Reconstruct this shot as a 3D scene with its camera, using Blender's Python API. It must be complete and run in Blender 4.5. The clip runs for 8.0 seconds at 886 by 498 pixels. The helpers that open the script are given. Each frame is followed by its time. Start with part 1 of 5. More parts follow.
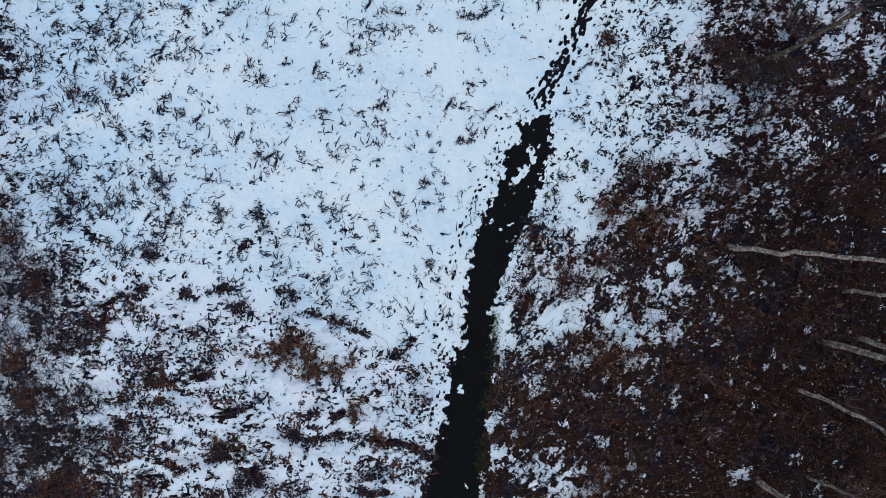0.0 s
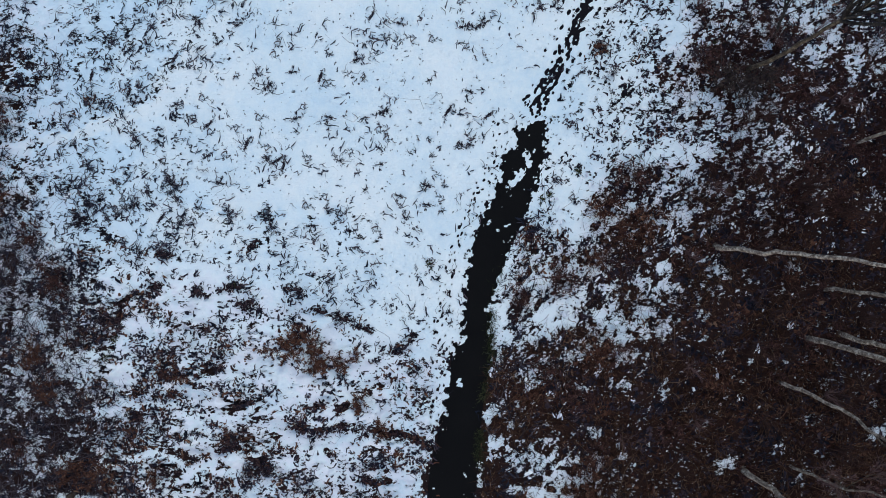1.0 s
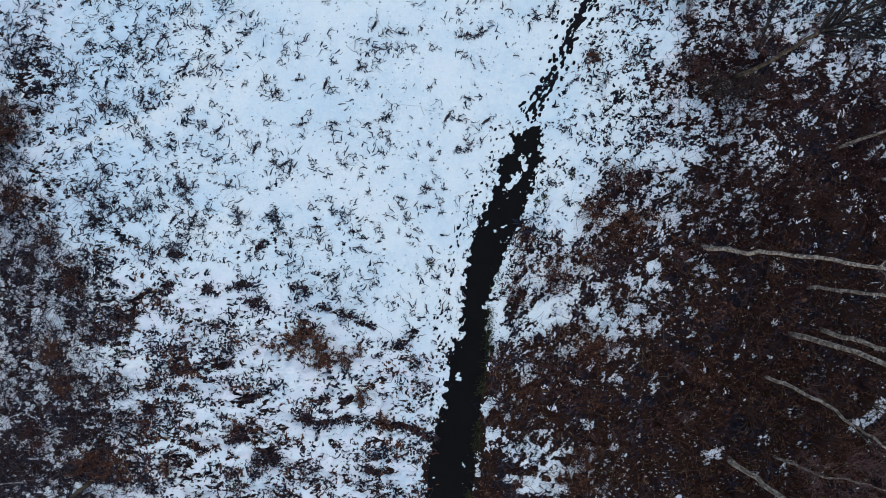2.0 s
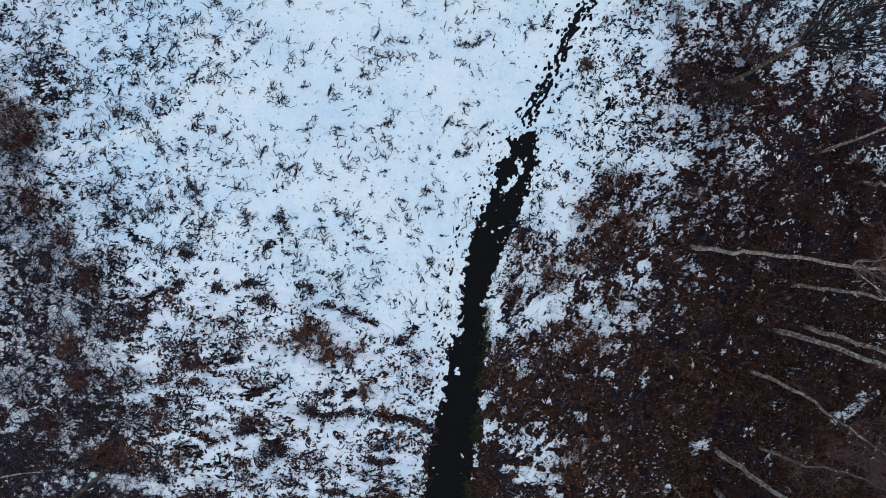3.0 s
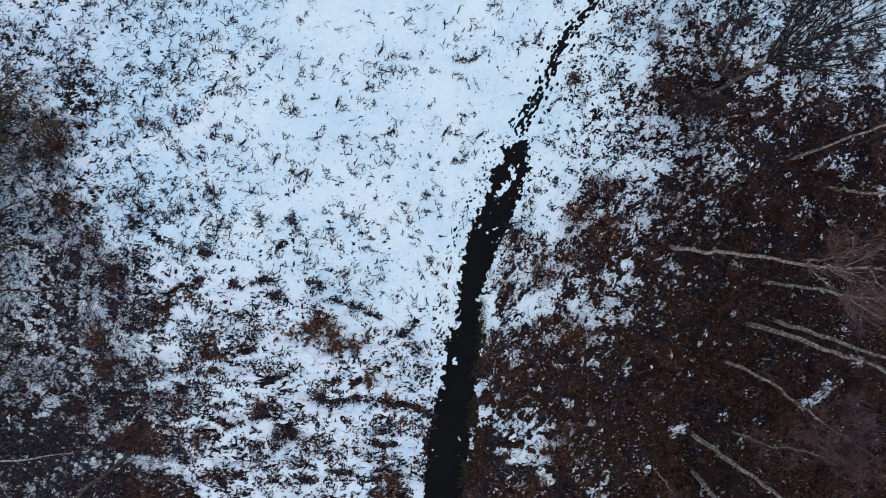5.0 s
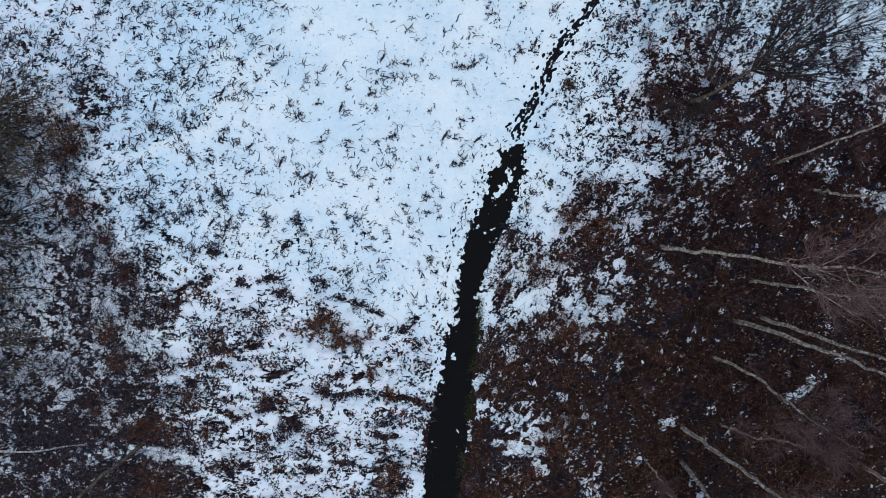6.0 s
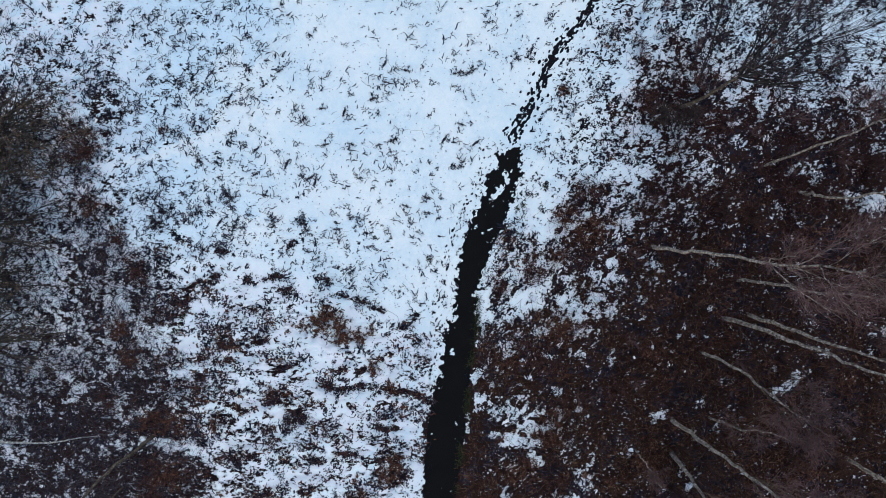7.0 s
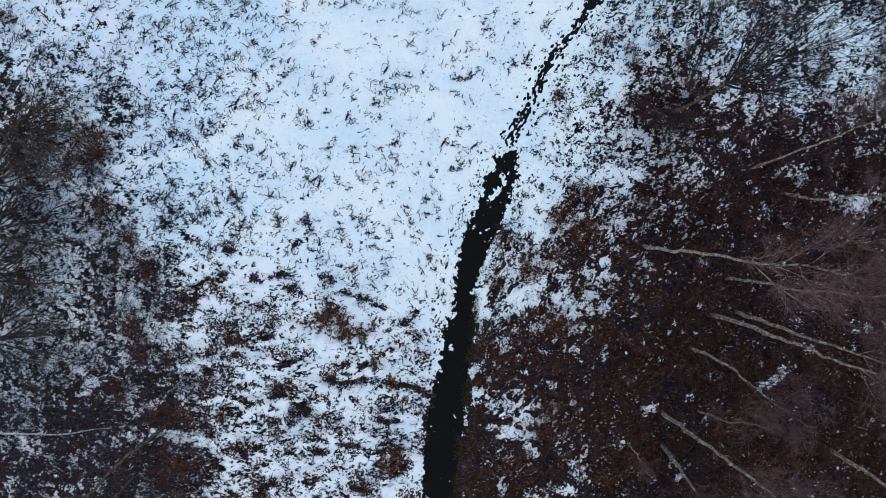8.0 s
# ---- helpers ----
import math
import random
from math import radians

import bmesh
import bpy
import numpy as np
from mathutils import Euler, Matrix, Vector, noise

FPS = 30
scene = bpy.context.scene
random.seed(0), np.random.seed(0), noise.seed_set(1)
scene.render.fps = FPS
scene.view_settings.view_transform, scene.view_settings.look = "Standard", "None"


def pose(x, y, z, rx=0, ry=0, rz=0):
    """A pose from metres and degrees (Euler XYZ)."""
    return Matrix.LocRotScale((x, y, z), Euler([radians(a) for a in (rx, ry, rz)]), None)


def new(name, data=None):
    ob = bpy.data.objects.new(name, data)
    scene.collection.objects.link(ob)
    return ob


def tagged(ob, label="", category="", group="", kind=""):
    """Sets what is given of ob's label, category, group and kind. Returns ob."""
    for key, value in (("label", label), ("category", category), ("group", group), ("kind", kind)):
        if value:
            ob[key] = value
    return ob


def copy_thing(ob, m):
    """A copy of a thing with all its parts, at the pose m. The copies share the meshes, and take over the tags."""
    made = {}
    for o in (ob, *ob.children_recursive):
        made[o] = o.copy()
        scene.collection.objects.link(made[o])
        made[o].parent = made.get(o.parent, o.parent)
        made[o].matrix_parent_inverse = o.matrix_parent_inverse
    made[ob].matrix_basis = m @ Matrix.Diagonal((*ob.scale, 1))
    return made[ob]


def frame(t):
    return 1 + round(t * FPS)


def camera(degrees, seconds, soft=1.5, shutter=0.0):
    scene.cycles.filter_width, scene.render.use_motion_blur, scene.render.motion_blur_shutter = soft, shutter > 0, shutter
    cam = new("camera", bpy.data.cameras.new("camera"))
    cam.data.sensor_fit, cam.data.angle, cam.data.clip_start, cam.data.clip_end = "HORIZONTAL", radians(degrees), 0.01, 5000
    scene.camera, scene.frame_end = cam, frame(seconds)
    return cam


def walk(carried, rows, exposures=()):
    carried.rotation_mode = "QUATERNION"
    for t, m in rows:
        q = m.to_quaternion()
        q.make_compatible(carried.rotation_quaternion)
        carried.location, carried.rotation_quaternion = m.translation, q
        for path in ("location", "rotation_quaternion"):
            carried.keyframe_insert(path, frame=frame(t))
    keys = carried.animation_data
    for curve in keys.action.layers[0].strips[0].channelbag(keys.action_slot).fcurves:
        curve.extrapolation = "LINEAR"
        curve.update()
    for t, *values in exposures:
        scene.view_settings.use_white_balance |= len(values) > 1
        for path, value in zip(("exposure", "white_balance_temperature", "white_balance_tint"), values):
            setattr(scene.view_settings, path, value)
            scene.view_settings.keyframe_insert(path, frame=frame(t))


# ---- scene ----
# A drone rises straight up over a snowy clearing, looking down.
cam = camera(72.0, 8.0, soft=0.88)
ROWS = [
    (0.0, 0.000, 0.000, 33.000, 0.195, 0.232, 0.005),
    (1.0, 0.029, -0.004, 34.581, 0.185, 0.250, -0.004),
    (2.0, 0.069, -0.001, 36.164, 0.165, 0.266, 0.001),
    (3.0, 0.119, 0.010, 37.753, 0.134, 0.285, 0.019),
    (4.0, 0.180, 0.024, 39.351, 0.094, 0.306, 0.050),
    (5.0, 0.252, 0.042, 40.963, 0.044, 0.333, 0.091),
    (6.0, 0.337, 0.060, 42.592, -0.017, 0.367, 0.143),
    (7.0, 0.434, 0.077, 44.244, -0.087, 0.410, 0.204),
    (8.0, 0.545, 0.091, 45.920, -0.168, 0.465, 0.274),
]
walk(cam, [(t, pose(x, y, z, rx, ry, rz)) for t, x, y, z, rx, ry, rz in ROWS], [(0.0, 0.95, 6500, 7), (4.0, 1.03, 6500, 7), (8.0, 1.10, 6500, 7)])

# ---- light: a dull winter sky ----
world = bpy.data.worlds.new("winter_sky")
scene.world = world
world.use_nodes = True
wn = world.node_tree.nodes
sky = wn.new("ShaderNodeTexSky")
sky.sky_type = "NISHITA"
sky.sun_disc = False
sky.sun_elevation, sky.sun_rotation = radians(24), radians(200)
world.node_tree.links.new(sky.outputs[0], wn["Background"].inputs[0])
wn["Background"].inputs[1].default_value = 0.108
sun = new("sun", bpy.data.lights.new("sun", "SUN"))
sun.data.energy, sun.data.angle, sun.data.color = 0.74, radians(25), (1.0, 0.98, 0.96)
sun.matrix_world = pose(0, 0, 60, 50, 0, 160)

# ---- number helpers ----
rng = np.random.default_rng(7)


def smooth(a, b, v):
    u = np.clip((v - a) / (b - a), 0, 1)
    return u * u * (3 - 2 * u)


def lattice(x, y, seed):
    """Smooth value noise, 0 to 1."""
    xi, yi = np.floor(x).astype(np.int64), np.floor(y).astype(np.int64)
    fx, fy = x - xi, y - yi
    fx, fy = fx * fx * (3 - 2 * fx), fy * fy * (3 - 2 * fy)

    def corner(i, j):
        h = (i * 374761393 + j * 668265263 + seed * 1442695041) & 0xFFFFFFFF
        h = ((h ^ (h >> 13)) * 1274126177) & 0xFFFFFFFF
        return ((h ^ (h >> 16)) & 0xFFFF) / 65535.0

    return (corner(xi, yi) * (1 - fx) + corner(xi + 1, yi) * fx) * (1 - fy) + (corner(xi, yi + 1) * (1 - fx) + corner(xi + 1, yi + 1) * fx) * fy


def fbm(x, y, size, seed, octaves=3, gain=0.55):
    """Layered noise, spread to about even over 0 to 1."""
    total, amp, weight = 0, 1.0, 0.0
    for k in range(octaves):
        c, s = math.cos(0.6 * k + 0.3), math.sin(0.6 * k + 0.3)
        total = total + amp * (lattice((c * x + s * y) / size * 2**k, (c * y - s * x) / size * 2**k, seed + 17 * k) - 0.5)
        weight += amp * amp
        amp *= gain
    return 0.5 + 0.5 * np.tanh(total / (0.22 * math.sqrt(weight)) * 0.8)


def inside(poly, x, y):
    """Signed distance to a polygon's edge, positive inside."""
    best, odd = np.full(np.shape(x), 1e9), np.zeros(np.shape(x), bool)
    for (ax, ay), (bx, by) in zip(poly, poly[1:] + poly[:1]):
        dx, dy = bx - ax, by - ay
        u = np.clip(((x - ax) * dx + (y - ay) * dy) / (dx * dx + dy * dy), 0, 1)
        best = np.minimum(best, np.hypot(x - ax - u * dx, y - ay - u * dy))
        if ay != by:
            odd ^= ((ay > y) != (by > y)) & (x < (y - ay) * dx / dy + ax)
    return np.where(odd, best, -best)


# ---- plan: the path, the trodden trail and the areas of growth ----
PATH_WEST = [(-3.4, -30), (-1.1, -18.6), (-1.0, -15.2), (-0.75, -12.2), (-0.3, -10.5), (0.05, -8.3), (0.4, -6.8), (0.6, -4.9), (1.15, -3.5), (1.38, -1.9), (1.5, 0.0), (2.2, 1.7), (3.0, 3.8), (3.7, 6.0), (4.2, 7.2)]
PATH_EAST = [(-1.4, -30), (0.85, -18.5), (1.35, -15.1), (1.7, -12.4), (1.85, -10.7), (1.95, -9.2), (2.15, -7.8), (2.48, -6.3), (2.5, -4.7), (2.66, -2.7), (3.2, -0.9), (3.5, 0.0), (4.2, 1.7), (5.3, 3.8), (5.6, 6.0), (5.7, 7.2)]
PATH = PATH_WEST + PATH_EAST[::-1]
TRAIL = [(4.8, 7.9), (5.4, 8.9), (6.1, 9.9), (6.75, 11.1), (7.25, 12.3), (7.8, 13.6), (8.7, 15.0), (9.8, 16.3), (10.9, 17.8), (11.7, 18.9), (13.2, 20.6), (15, 23.5)]
SIDE_TRAIL = [(-1.0, -12.8), (-0.4, -8.3), (-0.1, -3.5), (0.4, -1.1), (1.0, 1.4), (2.2, 3.8), (3.3, 7.5)]
THICKET = [(1.9, -8.4), (3.0, -5.7), (7.6, -4.8), (9.7, -3.3), (8.7, -1.2), (6.8, -0.4), (8.6, 2.5), (11.0, 4.5), (12.6, 4.7), (15.6, 5.6), (16.6, 6.2), (15.8, 7.4), (14.0, 8.2), (12.8, 10.7), (14.0, 13.3), (17.0, 14.6), (22.1, 13.3), (27.1, 12.0), (33.3, 13.3), (60, 12.4), (60, -40), (5.1, -40), (9.3, -17.5), (7.6, -15.1), (5.1, -12.6), (1.5, -11.0)]
BIRCH_GROUND = [(12.4, 16.3), (12.8, 11.5), (17.0, 12.2), (22.1, 11.0), (27.1, 9.8), (33.3, 11.0), (60, 10), (60, 40), (12.0, 40)]
VERGE = [(5.7, 7.5), (7, 10.2), (11.8, 18.3), (14, 27), (14.9, 16.3), (12.8, 10.7), (16, 8), (16.5, 6.5), (12, 4.7), (8, 2), (6.8, -0.4), (8.7, -1.2), (9.7, -3.3), (7.6, -4.8), (3.8, -5.5), (2.1, -8.6), (2.4, -6), (2.65, -2.7), (3.5, 0), (4.2, 1.7), (5.3, 3.8)]
SOUTH_VERGE = [(1.6, -8), (3.2, -8), (3.4, -11), (5.5, -12), (8, -14.5), (12, -17.5), (12, -40), (-2, -40), (0.4, -18.5), (1.0, -15)]
WEST_WOOD = [(-60, 12.9), (-34.1, 12.5), (-30.1, 11.6), (-25.8, 9.6), (-25.3, 6.4), (-24.4, 3.8), (-23.7, 0.7), (-21.0, -2.7), (-20.1, -5.2), (-19.1, -9.0), (-18.4, -12.0), (-17.7, -15.4), (-16.4, -19.5), (-15.8, -40), (-60, -40)]
ROUGH = [(-21, -0.5), (-13.5, -0.8), (-8.2, -2.6), (-3.4, -5.0), (0.7, -5.1), (0.2, -9.0), (-0.3, -13.0), (-0.7, -19.3), (-1.5, -40), (-18.8, -40)]
# snow lying open within the growth, as ragged ovals: x, y, half-lengths, turn, how open
SNOW_BY_BRAMBLES = [(8.4, -1.0, 0.86, 0.37, 20, 0.85), (7.5, -1.9, 0.55, 0.61, 0, 0.8), (9.0, -2.1, 0.37, 0.37, 0, 0.6), (6.9, -2.9, 1.22, 0.49, 20, 0.95), (5.7, -3.6, 1.07, 0.76, 20, 0.97), (6.8, -3.8, 0.92, 0.8, 0, 0.95), (5.5, -4.7, 0.55, 0.18, 30, 0.8), (6.0, -1.4, 0.73, 0.43, 0, 0.85), (5.8, -2.4, 0.43, 0.61, 60, 0.85), (11.9, -2.0, 1.04, 0.34, 10, 0.7), (11.2, -3.2, 0.67, 0.34, 0, 0.75), (12.9, -2.3, 0.61, 0.76, 0, 0.55), (12.3, -0.8, 0.37, 0.55, 0, 0.65), (8.3, 1.8, 0.73, 0.28, 0, 0.8), (9.5, 1.8, 0.4, 0.21, -10, 0.7), (8.3, 1.1, 0.67, 0.28, -10, 0.55)]
SNOW_IN_BRAMBLES = [(8.4, -3.6, 0.55, 0.43, 0, 0.89), (11.1, -4.0, 0.49, 1.04, 0, 0.89), (10.2, -4.9, 0.61, 0.34, 0, 0.89), (9.6, -3.8, 0.24, 0.31, 0, 0.59), (10.0, -5.9, 0.73, 0.92, 0, 0.53), (12.1, -4.5, 0.4, 0.55, 0, 0.71), (6.8, -5.9, 0.46, 0.43, 40, 0.90), (8.0, -5.6, 0.61, 0.37, 10, 0.77), (5.0, -5.2, 0.37, 0.18, 0, 0.77), (5.6, -5.9, 0.46, 0.24, 30, 0.65), (4.9, -6.9, 0.49, 0.55, 0, 0.47), (6.5, -7.6, 0.31, 0.21, 0, 0.89), (7.7, -7.7, 0.55, 0.21, 0, 0.89), (10.0, -7.5, 0.55, 0.37, -20, 0.89), (4.7, -7.6, 0.37, 0.18, 0, 0.71), (5.9, -7.1, 0.15, 0.24, 0, 0.77)]
SNOW_BY_PATH = [(3.1, -3.9, 0.4, 0.67, 0, 0.9), (3.4, -5.0, 0.49, 0.61, 0, 0.85), (3.0, -5.9, 0.28, 0.43, 0, 0.7), (4.0, -4.4, 0.61, 0.24, 20, 0.65), (3.8, -2.1, 0.31, 0.61, 0, 0.65), (3.2, -2.7, 0.55, 0.4, 0, 0.55), (2.45, -9.2, 0.58, 0.55, 30, 1.0), (3.7, -9.6, 0.28, 0.55, 30, 0.75), (2.85, -10.7, 0.85, 0.42, 10, 1.0), (2.8, -11.5, 0.37, 0.24, 0, 0.6), (3.5, -11.1, 0.46, 0.18, 0, 0.5), (6.2, -12.9, 0.75, 0.38, 0, 0.85), (7.7, -12.7, 0.67, 0.46, 0, 0.85), (5.8, -10.7, 0.34, 0.37, 0, 0.65), (5.3, -11.6, 0.24, 0.43, 35, 0.65), (4.3, -11.6, 0.43, 0.15, 30, 0.55)]
SNOW_SOUTH_EAST = [(8.4, -10.2, 0.49, 0.31, -35, 0.8), (6.9, -11.8, 0.67, 0.24, 15, 0.8), (8.4, -11.6, 0.58, 0.28, -15, 0.8), (9.9, -11.5, 0.24, 0.24, 40, 0.65), (10.2, -12.0, 0.49, 0.21, 10, 0.55), (9.2, -9.5, 0.31, 0.18, 0, 0.55), (12.2, -7.7, 0.28, 0.73, 0, 0.75), (14.4, -3.8, 0.37, 0.31, 0, 0.85), (15.4, -5.8, 0.24, 0.24, 0, 0.75), (15.6, -6.2, 0.21, 0.18, 0, 0.6), (19.0, -6.2, 0.31, 0.18, 0, 0.65), (17.3, -6.2, 0.46, 0.15, 0, 0.4), (16.6, -7.1, 0.24, 0.24, 0, 0.5), (20.4, -9.3, 0.67, 0.28, 10, 0.5), (15.6, -11.8, 0.73, 0.4, 35, 0.75), (18.4, -11.0, 0.46, 0.37, 0, 0.4)]
SNOW_EAST = [(13.3, 2.1, 0.92, 0.55, 0, 0.49), (13.2, 0.1, 0.37, 0.55, 30, 0.57), (14.7, -0.8, 0.55, 0.37, -30, 0.53), (15.2, -1.7, 0.67, 0.76, 0, 0.41), (14.1, -2.5, 0.31, 0.43, 30, 0.53), (15.4, -2.4, 0.34, 0.49, -30, 0.49), (16.4, -2.3, 0.24, 0.37, 0, 0.53), (14.4, -3.5, 0.43, 0.24, 0, 0.57), (17.9, 1.0, 0.61, 0.34, 20, 0.45), (18.0, 1.9, 0.43, 0.18, 20, 0.41), (19.5, -1.0, 0.43, 0.31, 0, 0.53), (17.6, -1.7, 0.43, 0.31, -30, 0.45), (21.1, 0.2, 0.43, 0.24, -20, 0.49), (20.6, 1.7, 0.46, 0.61, 0, 0.29), (12.1, 5.2, 1.41, 0.43, -15, 0.41), (11.5, 2.8, 0.8, 0.31, 0, 0.37)]
SNOW_NORTH_EAST = [(13.6, 13.0, 0.86, 0.73, 0, 0.52), (13.1, 12.3, 0.43, 0.61, 0, 0.65), (13.4, 10.8, 0.61, 0.28, 0, 0.52), (13.9, 9.4, 0.49, 0.46, 0, 0.52), (14.9, 8.4, 1.04, 0.67, -15, 0.69), (13.8, 7.9, 0.92, 0.37, 0, 0.73), (17.0, 8.9, 0.55, 0.31, 10, 0.56), (15.6, 7.3, 0.8, 0.24, -10, 0.52), (16.4, 13.0, 0.55, 0.49, 0, 0.52), (19.4, 12.7, 1.04, 0.8, 0, 0.47), (17.9, 12.7, 0.61, 0.43, 0, 0.43), (20.7, 13.2, 1.04, 0.92, 0, 0.65), (22.1, 12.1, 0.61, 0.46, 0, 0.65), (21.0, 11.3, 1.04, 0.52, 0, 0.56), (23.2, 10.9, 0.61, 0.61, 0, 0.52), (21.3, 7.9, 0.73, 0.34, 0, 0.52)]
SNOW_THICKET_EDGE = [(10.1, 2.5, 0.92, 0.28, 0, 0.55), (12.5, 3.5, 0.86, 0.4, 0, 0.55), (11.9, 1.6, 1.1, 0.31, 0, 0.5), (10.9, 3.9, 0.67, 0.28, 0, 0.55), (13.8, 4.4, 0.92, 0.37, 0, 0.45), (10.4, 1.1, 0.49, 0.24, 30, 0.4), (14.4, 5.9, 0.92, 0.43, 0, 0.4), (16.5, 6.6, 0.92, 0.31, 0, 0.4), (19.0, 6.2, 0.92, 0.37, 0, 0.35), (12.8, 0.8, 0.31, 0.49, 0, 0.5)]
SNOW_FAR_EAST = [(30.7, 3.4, 1.79, 1.02, 0, 0.75), (24.9, -9.4, 1.53, 0.47, 35, 0.85), (27.2, -7.4, 0.85, 0.34, 20, 0.4), (31.6, -6.1, 1.28, 0.51, 0, 0.5), (31.6, 7.3, 0.6, 0.43, 0, 0.6), (25.9, 5.8, 1.28, 0.43, 20, 0.4), (32.5, 12.0, 1.28, 1.7, 0, 0.7), (29.7, 16.3, 2.55, 1.7, 0, 0.6)]
SNOW_WEST = [(-14.1, -1.1, 2.75, 0.34, -3, 0.62), (-13.1, -3.6, 1.16, 0.46, 0, 0.62), (-16.9, -4.3, 1.1, 0.46, -10, 0.70), (-17.2, -5.4, 1.1, 0.37, 10, 0.66), (-9.5, -7.3, 1.53, 0.49, 0, 0.70), (-8.6, -8.2, 1.84, 0.55, 0, 0.70), (-13.5, -10.2, 1.1, 0.73, -20, 0.70), (-21.4, -11.9, 0.37, 0.55, 0, 0.70), (-20.7, -7.0, 0.61, 0.67, 0, 0.55), (-18.3, -7.2, 0.8, 0.73, 0, 0.58), (-15.6, -8.8, 1.53, 0.21, 0, 0.58), (-23.6, -4.0, 0.61, 0.67, 0, 0.72), (-4.2, -8.7, 0.61, 0.31, 0, 0.66), (-6.8, -9.7, 1.1, 0.21, 20, 0.58), (-6.4, -10.8, 1.41, 0.18, 5, 0.62), (-3.0, -12.7, 2.45, 0.24, 0, 0.62)]
SNOW_SOUTH = [(2.6, -9.1, 0.34, 0.68, 0, 0.8), (2.8, -11.1, 0.34, 0.51, 0, 0.6), (5.3, -13.7, 1.65, 0.55, -12, 1.0), (6.7, -15.0, 0.95, 0.45, -45, 1.0), (6.2, -12.7, 0.8, 0.4, 40, 0.9), (6.0, -12.8, 1.0, 0.35, 10, 0.3), (8.7, -12.3, 1.28, 0.6, 0, 0.4), (9.3, -17.8, 1.19, 0.51, -10, 0.9), (4.7, -17.6, 0.43, 0.68, 0, 0.7), (3.9, -14.9, 0.94, 0.34, 0, 0.4), (15.8, -11.8, 0.6, 0.43, 0, 0.6), (13.5, -14.6, 0.85, 0.34, 0, 0.4), (17.6, -16.6, 0.6, 1.28, 20, 0.4)]
SNOW_FAR_WEST = [(-20.7, 7.1, 3.83, 0.55, 14, 0.75), (-15.6, 8.8, 2.55, 0.64, 22, 0.65), (-11.3, 10.5, 2.13, 0.77, 25, 0.5), (-27.8, -5.9, 1.7, 0.51, 0, 0.45), (-24.3, -4.0, 0.43, 1.53, 0, 0.6), (-26.4, -10.5, 0.94, 0.51, 45, 0.7), (-21.4, -11.8, 0.47, 0.64, 0, 0.9), (-19.8, -14.2, 1.11, 0.47, -10, 0.9), (-24.4, -14.6, 2.55, 0.51, 15, 0.35), (-24.4, 6.0, 0.77, 0.51, 0, 0.8), (-18.9, -9.0, 1.7, 0.51, 0, 0.7)]
SNOW_BAND = [(11.4, -3.0, 1.07, 0.67, 30, 0.58), (12.0, -4.4, 0.73, 0.80, 0, 0.54), (10.6, -4.0, 0.40, 0.73, 0, 0.51), (9.9, -5.9, 0.55, 0.86, 0, 0.41), (13.2, -2.4, 0.43, 0.43, 0, 0.48), (11.0, -1.7, 0.61, 0.34, 0, 0.48), (14.4, -3.7, 0.28, 0.28, 0, 0.58), (15.2, -1.2, 0.86, 1.10, 0, 0.34), (17.0, -1.7, 0.43, 1.04, 0, 0.31), (19.4, -1.1, 0.43, 0.43, 0, 0.34), (10.0, -7.4, 0.43, 0.34, 0, 0.48), (12.1, -8.0, 0.24, 0.34, 0, 0.61), (15.4, -11.8, 0.55, 0.43, 0, 0.54), (20.4, -9.1, 0.49, 0.24, 0, 0.34), (18.3, -10.9, 0.49, 0.24, 0, 0.31)]
OPEN_SNOW = [(7.8, 3.3, 1.5, 1.1, 0, 0.35), (27, 5.6, 0.7, 0.8, 0, 0.6), (5.2, -16.0, 1.6, 1.2, 0, 0.3), (7.4, -18.2, 1.6, 0.7, 0, 0.5)] + SNOW_BY_BRAMBLES + SNOW_IN_BRAMBLES + SNOW_BY_PATH + SNOW_SOUTH_EAST + SNOW_EAST + SNOW_NORTH_EAST + SNOW_THICKET_EDGE + SNOW_FAR_EAST + SNOW_WEST + SNOW_SOUTH + SNOW_FAR_WEST + SNOW_BAND
# clumps of dead leaves and stalks, as ragged ovals: x, y, half-lengths, turn, how thick
CLUMPS_SOUTH = [(-3.0, -10.3, 1.28, 0.4, 0, 0.9), (-1.4, -10.6, 1.1, 0.28, -12, 0.85), (-4.5, -8.1, 1.16, 0.31, 20, 0.9), (-5.8, -8.8, 0.73, 0.4, 30, 0.85), (-6.9, -8.7, 0.55, 0.21, 20, 0.7), (-6.6, -10.1, 1.28, 0.21, 8, 0.85), (-8.4, -9.9, 0.86, 0.43, 0, 0.75), (-4.5, -11.5, 0.8, 0.49, 0, 0.65), (-3.0, -11.3, 0.73, 0.34, 0, 0.65), (-4.2, -12.1, 1.1, 0.28, 0, 0.7), (-3.9, -13.0, 0.92, 0.28, 0, 0.85), (-1.3, -8.8, 0.55, 0.34, 0, 0.7), (-6.4, -11.3, 0.61, 0.21, 5, 0.7), (-3.9, -6.5, 0.67, 0.43, 0, 0.55), (-2.7, -6.8, 0.43, 0.55, 0, 0.4), (-5.2, -7.4, 0.43, 0.28, 0, 0.6)]
